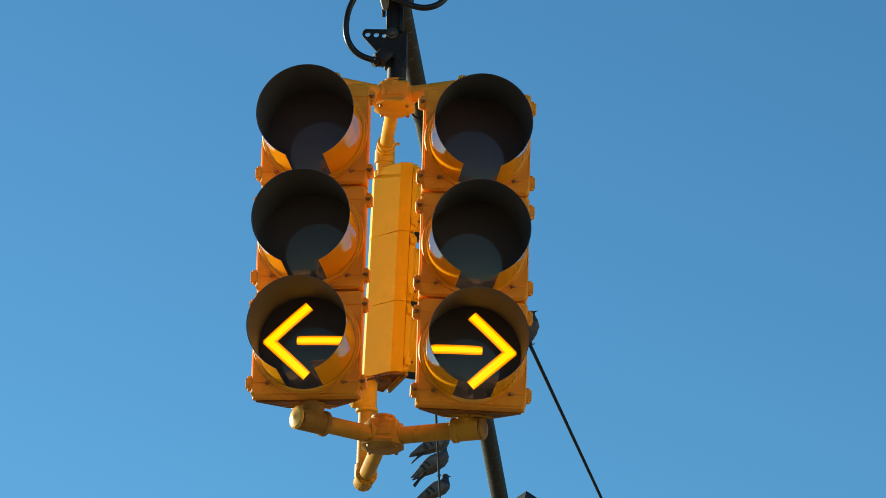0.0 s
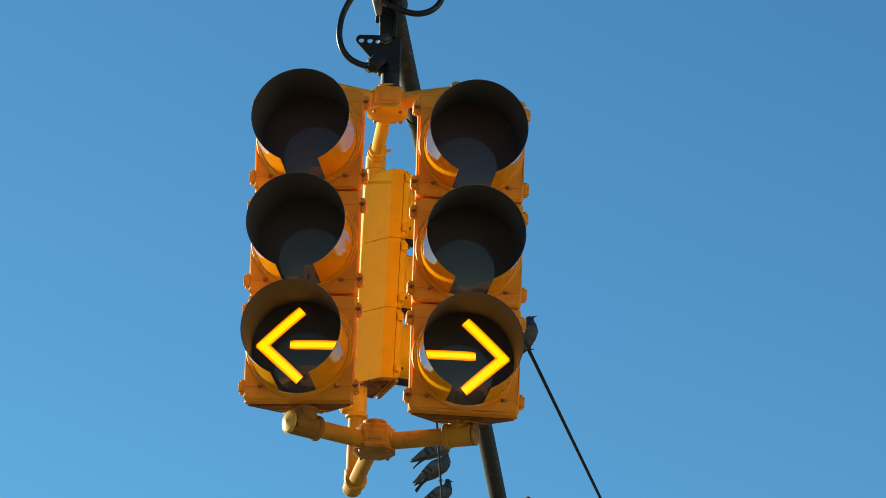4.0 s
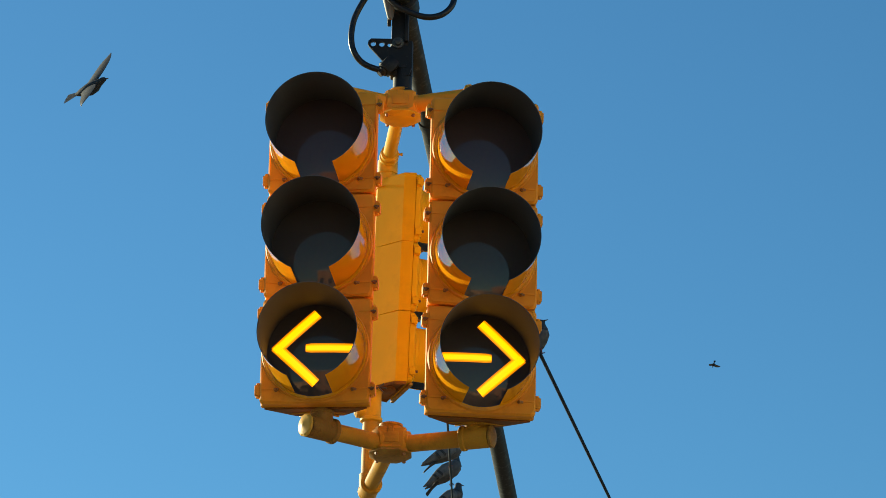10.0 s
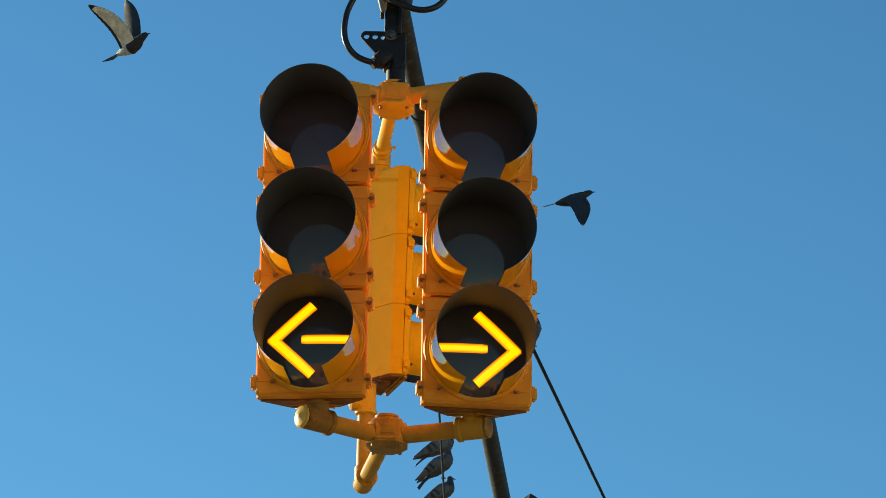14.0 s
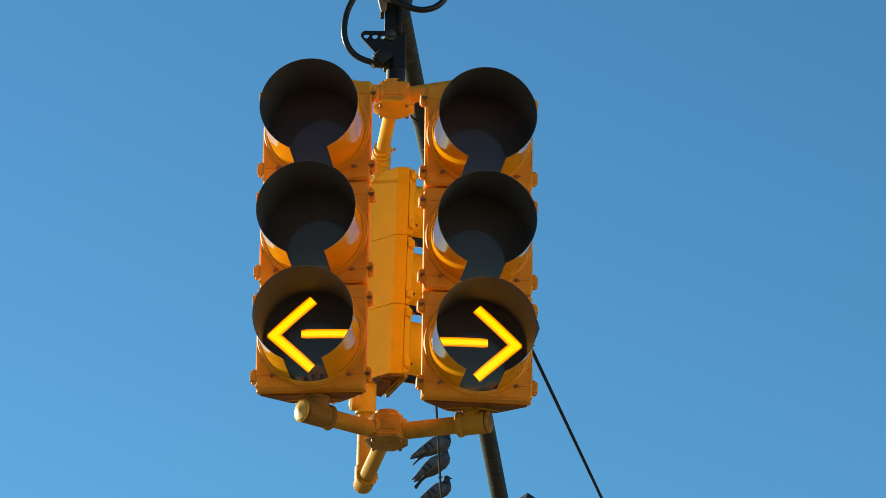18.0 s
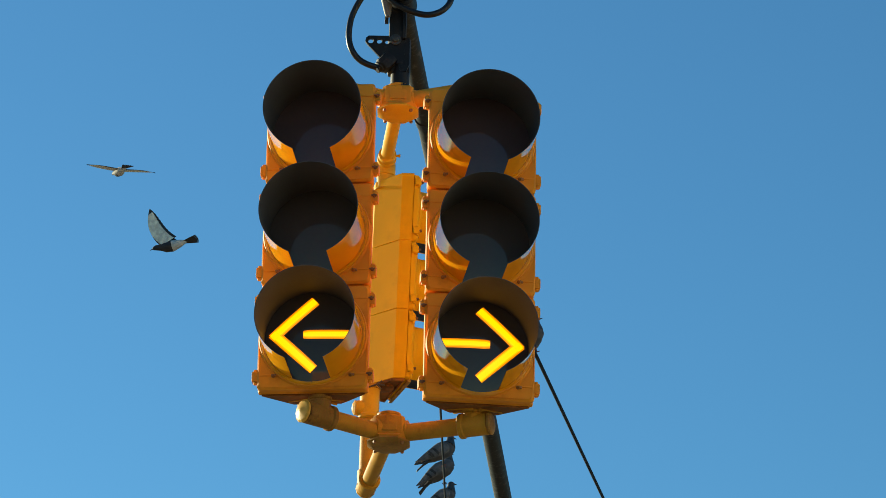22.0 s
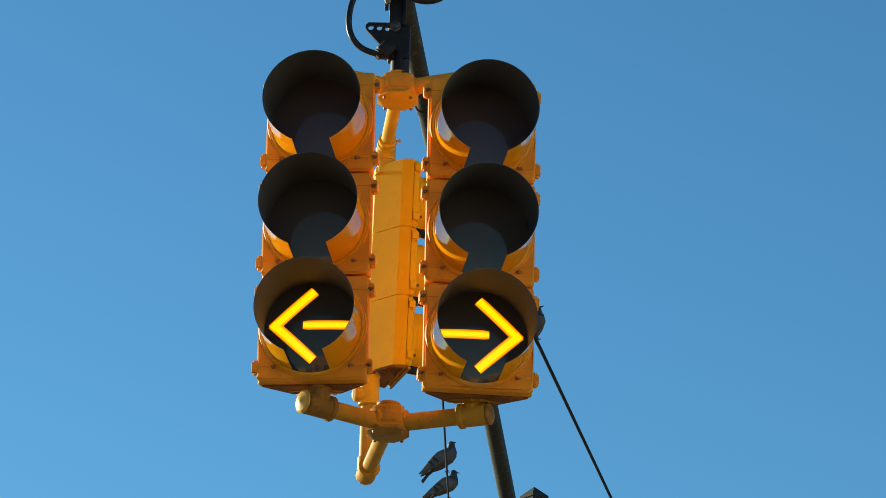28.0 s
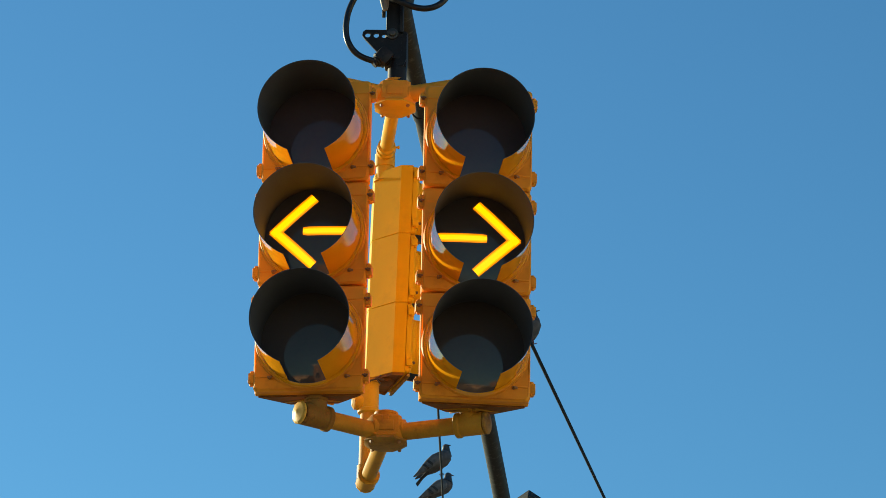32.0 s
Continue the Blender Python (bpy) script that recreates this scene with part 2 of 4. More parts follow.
def rounded_rect(w, h, r, y, n=5):
    """Corner-rounded rectangle in the xz plane at depth y."""
    out = []
    for cx, cz, a0 in ((w / 2 - r, h / 2 - r, 0), (-w / 2 + r, h / 2 - r, 90), (-w / 2 + r, -h / 2 + r, 180), (w / 2 - r, -h / 2 + r, 270)):
        for i in range(n):
            a = radians(a0 + 90 * i / (n - 1))
            out.append(Vector((cx + r * math.cos(a), y, cz + r * math.sin(a))))
    return out


def block(bm, c, size, bevel=0.004, m=None, mat=0):
    """A bevelled block."""
    r = bmesh.ops.create_cube(bm, size=1.0)
    bmesh.ops.scale(bm, vec=size, verts=r["verts"])
    fs = {f for v in r["verts"] for f in v.link_faces}
    es = {e for v in r["verts"] for e in v.link_edges}
    vs = r["verts"]
    if bevel:
        g = bmesh.ops.bevel(bm, geom=list(es), offset=bevel, segments=2, affect="EDGES", profile=0.6)
        vs = list({v for f in g["faces"] for v in f.verts} | {v for v in vs if v.is_valid})
        fs = {f for v in vs for f in v.link_faces}
    for f in fs:
        if f.is_valid:
            f.material_index = mat
    bmesh.ops.translate(bm, vec=c, verts=vs)
    if m is not None:
        bmesh.ops.transform(bm, matrix=m, verts=vs)


# ---- the ground ----
bm = bmesh.new()
bmesh.ops.create_grid(bm, x_segments=40, y_segments=40, size=1500)
ground = tagged(finish("ground", bm, ASPHALT), "pale worn concrete street", "ground", kind="structure")

# ---- the far side of the street, behind the eye ----
def town_house(x, y, w, h, wall, yaw, label):
    house = tagged(new("town_house"), label, "house", "houses across the street")
    house.matrix_basis = pose(x, y, 0, 0, 0, yaw)
    bm = bmesh.new()
    block(bm, (0, 4, h / 2), (w, 8, h), 0.0)
    part("wall", bm, wall, house)
    bm = bmesh.new()
    block(bm, (0, 3.95, h + 0.12), (w + 0.3, 8.4, 0.24), 0.03)
    part("cornice", bm, WHITE_TRIM, house)
    frame_mesh = pane_mesh = None
    storeys, bays = int(h // 3), int(w // 2.2)
    for k in range(storeys):
        for i in range(bays):
            m = pose((i + 0.5 - bays / 2) * w / bays, -0.02, 1.7 + 3.0 * k)
            if frame_mesh is None:
                bm = bmesh.new()
                for cx, cz, sx, sz in ((0, 0.8, 1.2, 0.1), (0, -0.8, 1.3, 0.12), (-0.55, 0, 0.1, 1.5), (0.55, 0, 0.1, 1.5), (0, 0, 1.0, 0.06)):
                    block(bm, (cx, 0, cz), (sx, 0.1, sz), 0.0)
                f = part("window_frame", bm, WHITE_TRIM, house, m=m)
                frame_mesh = f.data
                bm = bmesh.new()
                block(bm, (0, 0.02, 0), (1.0, 0.02, 1.5), 0.0)
                p = part("pane", bm, WINDOW_GLASS, f)
                pane_mesh = p.data
            else:
                f = new("window_frame", frame_mesh)
                f.parent, f.matrix_basis = house, m
                p = new("pane", pane_mesh)
                p.parent = f
    return house


def street_tree(x, y, h, seed):
    rnd = random.Random(seed)
    tree = tagged(new("street_tree"), "street tree with a thinning green crown", "tree", "trees across the street")
    tree.matrix_basis = pose(x, y, 0, 0, 0, seed * 50)
    bm = bmesh.new()
    pipe(bm, [(0, 0, 0), (0.05, 0, h * 0.3), (0, 0.08, h * 0.6), (0.1, 0, h * 0.85)], [0.2, 0.15, 0.1, 0.03], 10)
    for k in range(6):
        a = k * 1.05
        z = h * (0.35 + 0.07 * k)
        pipe(bm, [(0, 0, z), (math.cos(a) * h * 0.12, math.sin(a) * h * 0.12, z + h * 0.1), (math.cos(a) * h * 0.25, math.sin(a) * h * 0.25, z + h * 0.16)], [0.07, 0.045, 0.015], 6)
    part("trunk", bm, BARK, tree)
    verts, faces = [], []
    for k in range(1500):
        u, a = rnd.random() ** 0.5, rnd.random() * 6.283
        t = rnd.random()
        rad = h * 0.34 * u * (0.35 + 1.1 * math.sin(math.pi * (0.12 + 0.8 * t)))
        c = Vector((math.cos(a) * rad, math.sin(a) * rad, h * (0.34 + 0.66 * t)))
        d = Vector((rnd.uniform(-1, 1), rnd.uniform(-1, 1), rnd.uniform(-1, 1))).normalized()
        e = d.orthogonal().normalized()
        size = rnd.uniform(0.1, 0.22)
        n = len(verts)
        verts += [c - d * size, c + e * size * 0.6, c + d * size, c - e * size * 0.6]
        faces.append((n, n + 1, n + 2, n + 3))
    me = bpy.data.meshes.new("crown")
    me.from_pydata([tuple(v) for v in verts], [], faces)
    me.materials.append(LEAVES)
    crown = new("crown", me)
    crown.parent = tree
    return tree


for x, w, h, wall, text in ((-27, 11, 9.4, BRICK, "red-brown brick town house with white cornice"), (-15, 10, 7.6, STUCCO, "cream rendered house with white trimmed windows"), (-4, 9, 10.2, BRICK, "tall brick town house with dark windows"),
                            (7, 10, 7.2, STUCCO, "low cream house with white trimmed windows"), (19, 12, 9.0, BRICK, "wide brick town house with white cornice")):
    town_house(x, -24, w, h, wall, 180, text)
# unseen row on the right, added to bounce warm sunlight onto the signal
for y, w, h, wall, text in ((-30, 11, 8.6, STUCCO, "unseen cream house added to bounce sunlight"), (-17.5, 12, 10.4, BRICK, "unseen brick house added to bounce sunlight"), (-5.5, 11, 9.2, STUCCO, "unseen cream house beside the eye, added to bounce sunlight"), (6, 10, 10.8, STUCCO, "unseen tall cream house added to bounce sunlight")):
    town_house(15, y, w, h, wall, -90, text)
for i, (x, y, h) in enumerate(((-20, -19, 7.5), (-9, -20, 6.6), (1.5, -19, 8.0), (9, -20, 7.0))):
    street_tree(x, y, h, i + 1)

# ---- traffic signal cluster, hung on a pin ----
PIVOT = Vector((-0.179, 10.06, 6.211))
UPPER, LOWER = Vector((0.013, 0.0, -0.223)), Vector((0.009, 0.0, -1.369))


def head_core(w, h, front, back, taper):
    """Inner spine that holds the sections of a head together."""
    bm = bmesh.new()
    loft(bm, [rounded_rect(w - 0.03, h - 0.012, 0.012, front + 0.004), rounded_rect(w - 2 * taper - 0.02, h - 0.06, 0.012, back - 0.006)])
    return bm


def section_housing(w, h, front, back, taper, low, high, joint=0.003):
    """Housing of one section: a short straight wall behind its door, then a tapered back; low and high: taper below and above."""
    bm = bmesh.new()
    straight = front + (back - front) * 0.12
    r = 0.004

    def ring_at(y, inset, lo, hi):
        pts = rounded_rect(w - 2 * inset, h - lo - hi, r, y)
        return [p + Vector((0, 0, (lo - hi) / 2)) for p in pts]

    loft(bm, [ring_at(front, 0.004, 0.003, 0.003), ring_at(front + 0.006, 0.001, 0.001, 0.001), ring_at(straight, 0.001, 0.001, 0.001), ring_at(back - 0.006, taper, low, high), ring_at(back, taper + 0.006, low + joint, high + joint)])
    return bm


def faceted_plan(w):
    return [(-w / 2 + 0.001, 0.004), (-w / 2 + 0.004, 0.016), (-w / 2 + 0.014, 0.042), (0.004, 0.103), (0.050, 0.098), (w / 2 - 0.014, 0.042), (w / 2 - 0.004, 0.016), (w / 2 - 0.001, 0.004)]


def faceted_housing(w, h, joint=0.0008):
    """Housing of one small section: a prism with faceted sides and back, eased at top and bottom."""
    bm = bmesh.new()
    loft(bm, [[Vector((x * q, y * q, z)) for x, y in reversed(faceted_plan(w))] for z, q in ((-h / 2, 0.985), (-h / 2 + joint * 2, 1.0), (h / 2 - joint * 2, 1.0), (h / 2, 0.985))])
    bmesh.ops.recalc_face_normals(bm, faces=bm.faces)
    return bm


def faceted_underside(w, zb):
    """Recessed cast bottom of the small head: a rim, a sunk plate and a boss."""
    bm = bmesh.new()
    loft(bm, [[Vector((x * q, 0.045 + (y - 0.045) * q, z)) for x, y in reversed(faceted_plan(w))] for q, z in ((0.97, zb + 0.002), (0.95, zb - 0.008), (0.86, zb - 0.009), (0.83, zb - 0.003), (0.40, zb - 0.004))])
    turned(bm, (-0.02, 0.05, zb - 0.002), (-0.02, 0.05, zb - 0.014), [(0, 0.036), (0.010, 0.035), (0.012, 0.030)], 16)
    bmesh.ops.recalc_face_normals(bm, faces=bm.faces)
    return bm


def section_door(w, h, y, thick, lens_r):
    """Cast door frame: rounded, dished edge and a raised ring about a round hole."""
    bm = bmesh.new()
    n = 40

    def square(y, inset, rad):
        pts = rounded_rect(w - 2 * inset, h - 2 * inset, rad, y, 10)
        return pts

    def circle(y, r):
        return [Vector((r * math.cos(2 * math.pi * (i - 4.5) / n + math.pi / 4), y, r * math.sin(2 * math.pi * (i - 4.5) / n + math.pi / 4))) for i in range(n)]

    loft(bm, [square(y + thick, 0.0, 0.014), square(y + 0.008, 0.0, 0.014), square(y, 0.007, 0.014), circle(y, lens_r + 0.022), circle(y - 0.009, lens_r + 0.0185),
              circle(y - 0.009, lens_r + 0.011), circle(y + 0.01, lens_r + 0.011), circle(y + thick, lens_r + 0.011)], caps=False)
    return bm


def tunnel_visor(r, length, y, n=72, notch=22.5, full=60.0, low=0.95, lip=0.014):
    """Cutaway tunnel visor: open at the bottom, its rim swept back below; yellow outside, black inside."""
    bm = bmesh.new()
    angles = [notch + (360 - 2 * notch) * i / n for i in range(n + 1)]

    def reach(a):
        d = min(a, 360 - a)
        if d >= full:
            return length
        s = (d - notch) / (full - notch)
        return length * (low + (1 - low) * s ** 0.85)

    steps = 6
    for radius, mat, flip in ((r, 0, False), (r - 0.0018, 1, True)):
        rows = []
        for k in range(steps + 1):
            row = []
            for a in angles:
                q = radians(a)
                s = k / steps
                rr = radius
                row.append(bm.verts.new((-math.sin(q) * rr, y - reach(a) * s if k else y + 0.036, -math.cos(q) * rr)))
            rows.append(row)
        for p, q in zip(rows, rows[1:]):
            for i in range(n):
                f = bm.faces.new((p[i], p[i + 1], q[i + 1], q[i]) if flip else (p[i], q[i], q[i + 1], p[i + 1]))
                f.material_index = mat
        if mat == 0:
            outer = rows
        else:
            for i in range(n):
                bm.faces.new((outer[-1][i], rows[-1][i], rows[-1][i + 1], outer[-1][i + 1])).material_index = 1
            for side in (0, -1):
                for k in range(steps):
                    f = (outer[k][side], rows[k][side], rows[k + 1][side], outer[k + 1][side])
                    bm.faces.new(f if side else tuple(reversed(f))).material_index = 0
    # mounting flange
    flange = []
    for rr, yy in ((r + lip, y - 0.004), (r + lip, y - 0.010), (r + lip - 0.003, y - 0.013), (r + 0.0005, y - 0.013)):
        flange.append([Vector((-math.sin(radians(a)) * rr, yy, -math.cos(radians(a)) * rr)) for a in range(0, 360, 6)])
    loft(bm, flange, caps=False)
    return bm


def dome(r, edge_y, rise, x, z):
    """Depth of a domed lens at x, z."""
    return edge_y - rise * (1 - (x * x + z * z) / (r * r))


def lens_mesh(r, edge_y, rise, n=48):
    bm = bmesh.new()
    rings = []
    for k in range(9, 0, -1):
        rr = r * k / 9
        rings.append([Vector((rr * math.cos(2 * math.pi * i / n), dome(r, edge_y, rise, rr, 0), rr * math.sin(2 * math.pi * i / n))) for i in range(n)])
    vs = loft(bm, rings, caps=False)
    bm.faces.new(vs[-1])
    return bm


def arrow_mesh(r, edge_y, rise, side):
    """A lit arrow: shaft and two barbs laid on the lens; side -1 points to -x."""
    bm = bmesh.new()

    def bar(a, b, w, ends):
        a, b = Vector(a), Vector(b)
        d = (b - a).normalized()
        s = Vector((-d.y, d.x))
        n = 10
        rings = []
        for i in range(n + 1):
            p = a.lerp(b, i / n)
            ww = w * (0.82 if ends and i in (0, n) else 1.0)
            row = []
            for q, lift in ((-ww / 2 - 0.002, 0.0005), (-ww / 2 + 0.002, 0.0014), (-ww / 2 + 0.006, 0.0024), (ww / 2 - 0.006, 0.0024), (ww / 2 - 0.002, 0.0014), (ww / 2 + 0.002, 0.0005)):
                c = p + s * q
                row.append(Vector((c.x * side, dome(r, edge_y, rise, c.x, c.y) - lift, c.y)))
            rings.append(row)
        loft(bm, rings, closed=False, caps=False)

    bar((-0.132, 0.0), (0.031, 0.0), 0.026, True)
    bar((-0.003, 0.114), (0.128, -0.009), 0.031, False)
    bar((-0.003, -0.114), (0.128, 0.009), 0.031, False)
    bmesh.ops.recalc_face_normals(bm, faces=bm.faces)
    up = sum((f.normal.y for f in bm.faces))
    if up > 0:
        bmesh.ops.reverse_faces(bm, faces=bm.faces)
    for i, f in enumerate(bm.faces):
        f.material_index = (2, 1, 0, 1, 2)[i % 5]
    return bm


def hinge_lug(k):
    bm = bmesh.new()
    block(bm, (0, 0, 0), (0.022 * k, 0.03 * k, 0.034 * k), 0.004 * k)
    turned(bm, (0, -0.004, -0.024 * k), (0, -0.004, 0.024 * k), [(0, 0.006 * k), (0.003, 0.007 * k), (0.045 * k, 0.007 * k), (0.048 * k, 0.006 * k)], 10)
    return bm


def wing_screw():
    bm = bmesh.new()
    turned(bm, (0, 0.0, 0), (0, -0.013, 0), [(0, 0.006), (0.004, 0.006), (0.005, 0.0045), (0.012, 0.0035), (0.013, 0.0025)], 10)
    block(bm, (0, -0.008, 0), (0.005, 0.006, 0.018), 0.0015)
    return bm


def door_rib():
    bm = bmesh.new()
    block(bm, (0, 0, 0), (0.05, 0.006, 0.006), 0.002)
    return bm


def clip_screw():
    bm = bmesh.new()
    turned(bm, (0, 0.0, 0), (0, -0.014, 0), [(0, 0.0062), (0.004, 0.0062), (0.006, 0.004), (0.012, 0.0032)], 8)
    block(bm, (0.005, -0.006, 0.0), (0.013, 0.005, 0.008), 0.002)
    return bm


def signal_head(parent, m, w, pitch, lens_r, visor_len, droop, label, arrows=0, small=1.0):
    """Three-section head; returns the lit arrows by section."""
    front, back = (-0.085, 0.05) if arrows else (0.0, 0.075)
    paint = YELLOW if arrows else FRESH_YELLOW
    taper = 0.085 if arrows else 0.07
    head = part("signal_head", head_core(w, pitch * 3, front, back, taper), paint, parent, label, m)
    y = front - 0.03 * small
    lit = {}
    shared = {}

    def sub(name, make, mats, where, text=""):
        if name not in shared:
            shared[name] = part(name, make(), mats, head, text, where)
            return shared[name]
        ob = new(name, shared[name].data)
        ob.parent, ob.matrix_basis = head, where
        if text:
            tagged(ob, text)
        return ob

    for k, z in enumerate((pitch, 0.0, -pitch)):
        if arrows:
            part("section_housing", section_housing(w, pitch - 0.003, front, back, taper, 0.014 if k == 2 else 0.0, 0.014 if k == 0 else 0.0), paint, head, m=pose(0, 0, z), smooth=18)
        else:
            sub("section_housing", lambda: faceted_housing(w, pitch - 0.0012), paint, pose(0, 0, z))
        sub("section_door", lambda: section_door(w, pitch - (0.007 if arrows else 0.005), y, 0.03 * small + (0.0 if arrows else 0.0025), lens_r), paint, pose(0, 0, z), "orange-yellow painted cast door")
        sub("visor", lambda: tunnel_visor(lens_r * (1.042 if arrows else 1.15), visor_len, y - 0.004, lip=0.009 if arrows else 0.002), [VISOR_YELLOW if arrows else paint, BLACK], pose(0, y, z, droop) @ pose(0, -y, 0), "yellow cutaway tunnel visor, black inside")
        ob = sub("lens", lambda: lens_mesh(lens_r + 0.009, y + 0.014, 0.014), LENS, pose(0, 0, z), "smoked dark glossy lens")
        if k == 0:
            ob.material_slots[0].link = "OBJECT"
            ob.material_slots[0].material = LENS_RED
        for sx in (-1, 1):
            for dz in (-0.36, 0.36):
                sub("hinge_lug", lambda: hinge_lug(small), paint, pose(sx * (w / 2 + 0.006 * small), y + (0.022 if arrows else 0.012), z + dz * pitch))
                sub("door_rib", door_rib, paint, pose(sx * (w / 2 - 0.032), y, z + dz * pitch))
            for dz in (-0.37,):
                sub("clip_screw", clip_screw, DULL_SCREW, pose(sx * (lens_r * 0.80), y, z + dz * pitch, 0, 0, 20 * sx))
            if sx == arrows * -1 or not arrows:
                for dz in (-0.36, 0.36):
                    sub("wing_screw", wing_screw, RUSTY, pose(sx * (w / 2 + 0.006), y + 0.006, z + dz * pitch, 0, 90))
        if arrows and k > 0:
            lit[k] = sub("lit_arrow", lambda: arrow_mesh(lens_r + 0.009, y + 0.014, 0.014, arrows), [GLOW, GLOW_MID, GLOW_EDGE], pose(0, 0, z + 0.007), "glowing yellow arrow")
    zb = -1.5 * pitch
    if arrows:
        # soiled underside with cast ribs, its shade darkened into the paint
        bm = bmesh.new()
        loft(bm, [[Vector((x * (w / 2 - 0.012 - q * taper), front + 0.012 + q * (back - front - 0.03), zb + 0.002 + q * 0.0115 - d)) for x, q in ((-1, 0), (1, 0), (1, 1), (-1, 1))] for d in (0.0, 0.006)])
        under = part("underside", bm, SOILED_SHADE, head, "rust-stained underside of the housing, shade put into its paint")
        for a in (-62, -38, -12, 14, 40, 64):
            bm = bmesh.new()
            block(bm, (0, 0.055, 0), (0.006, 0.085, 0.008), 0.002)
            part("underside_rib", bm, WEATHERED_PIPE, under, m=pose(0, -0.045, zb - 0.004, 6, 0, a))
    else:
        # visor mounting rim along the door bottom
        bm = bmesh.new()
        block(bm, (0, -0.012, zb - 0.004), (w - 0.02, 0.012, 0.010), 0.003)
        # dark brown plate gives the bottom its shade by colour
        part("underside", faceted_underside(w, zb), SOILED_SHADE, head, "brown underside painted with its shade")
        # the lip is painted brown for the shade it lies in
        part("bottom_lip", bm, SOILED_SHADE_CAP, head, "lip along the bottom, browned for its shade")
    return head, lit


def hub(parent, c, ways, label, neck, paint, cap_paint):
    """Cast hub: chamfered square body, broad octagonal cap below, round plug above."""
    bm = bmesh.new()
    c = Vector(c)

    def chamfered(z, k, cut):
        return [c + Vector((x, y, z)) for x, y in ((k, cut), (cut, k), (-cut, k), (-k, cut), (-k, -cut), (-cut, -k), (cut, -k), (k, -cut))]

    loft(bm, [chamfered(-0.037, 0.058, 0.028), chamfered(-0.030, 0.060, 0.030), chamfered(-0.022, 0.052, 0.041), chamfered(0.034, 0.050, 0.040), chamfered(0.040, 0.045, 0.036)])
    cap = bmesh.new()
    loft(cap, [[c + Vector((r * math.cos(radians(22.5 + 45 * i)), r * math.sin(radians(22.5 + 45 * i)), z)) for i in range(8)] for z, r in ((-0.054, 0.050), (-0.053, 0.054), (-0.041, 0.072), (-0.036, 0.072), (-0.035, 0.055))])
    turned(bm, c + Vector((0, 0, 0.03)), c + Vector((0, 0, 0.06 + neck)), [(0, 0.036), (0.010 + neck, 0.036), (0.011 + neck, 0.038), (0.018 + neck, 0.038), (0.020 + neck, 0.034)], 20)
    block(bm, c + Vector((0, -0.052, 0.004)), (0.052, 0.006, 0.034), 0.002)
    block(bm, c + Vector((0, -0.048, 0.028)), (0.020, 0.010, 0.022), 0.003)
    for w in ways:
        d = Vector((w[0], w[1], 0)).normalized()
        turned(bm, c + d * 0.03, c + d * 0.1, [(0, 0.032), (0.028, 0.032), (0.031, 0.031), (0.034, 0.031), (0.036, 0.027)], 18)
    ob = part("hub", bm, paint, parent, label, smooth=30)
    part("cap", cap, cap_paint, ob, "octagonal bolted cap", smooth=30)
    for i in range(4):
        a = radians(45 + 90 * i)
        b2 = bmesh.new()
        turned(b2, (0, 0, 0), (0, 0, -0.008), [(0, 0.006), (0.005, 0.006), (0.008, 0.004)], 6)
        part("bolt", b2, DULL_SCREW, ob, m=pose(c[0] + 0.060 * math.cos(a), c[1] + 0.060 * math.sin(a), c[2] - 0.046))
    return ob


def arm_to(parent, c, end, up, over, paint, r=0.0285, cap_paint=None, tee_paint=None):
    """A pipe from a hub to a tee at end, with its cap, and a neck that leads up or down to the head."""
    c, end = Vector(c), Vector(end)
    d = (end - c).normalized()
    bm = bmesh.new()
    pipe(bm, [c + d * 0.04, c.lerp(end, 0.5), end], r, 18)
    tube = part("arm_pipe", bm, paint, parent)
    bm = bmesh.new()
    L, g = 0.045 + over, r / 0.0275
    turned(bm, end - d * 0.05, end + d * over, [(0, 0.035 * g), (0.004, 0.040 * g), (0.016, 0.040 * g), (0.02, 0.036 * g), (L, 0.036 * g)], 20)
    turned(bm, end, end + Vector((0, 0, up)), [(0, 0.034), (0.045, 0.034), (0.047, 0.029), (abs(up) * 0.96, 0.027), (abs(up) * 0.965, 0.036), (abs(up), 0.036)] if abs(up) > 0.06 else [(0, 0.034), (abs(up) * 0.8, 0.034), (abs(up) * 0.82, 0.037), (abs(up), 0.037)], 20)
    tee = part("tee_fitting", bm, tee_paint or paint, parent, "rust-stained yellow tee, darkened for shade" if tee_paint else "")
    bm = bmesh.new()
    turned(bm, end + d * (over - 0.002), end + d * (over + 0.014), [(0, 0.037 * g), (0.006, 0.037 * g), (0.010, 0.031 * g), (0.017, 0.003)], 12)
    part("end_cap", bm, cap_paint or PALE_CAP, tee, "" if cap_paint else "pale yellow end cap", smooth=12)
    return tube


signal = tagged(new("traffic_signal"), "yellow three-way traffic signal cluster hanging from a mast arm, arrows lit", "traffic signal")
signal.matrix_basis = Matrix.Translation(PIVOT)

HEAD_L = pose(-0.2155, -0.116, -0.796, 0, 0, -5.6)
HEAD_R = pose(0.2755, -0.115, -0.815, 0, 0, 6.5)
HEAD_C = pose(0.028, 0.445, -0.687, 0, 1.15) @ pose(0, 0, 0, 0, 0, 108.0)
_, lit_l = signal_head(signal, HEAD_L, 0.343, 0.349, 0.148, 0.205, 1.0, "yellow signal head with three dark visors, left arrows", -1)
_, lit_r = signal_head(signal, HEAD_R, 0.343, 0.352, 0.148, 0.205, 3.0, "yellow signal head with three dark visors, right arrows", 1)
signal_head(signal, HEAD_C, 0.230, 0.245, 0.088, 0.18, 2.0, "smaller yellow signal head seen from its plain back", 0, 0.7)

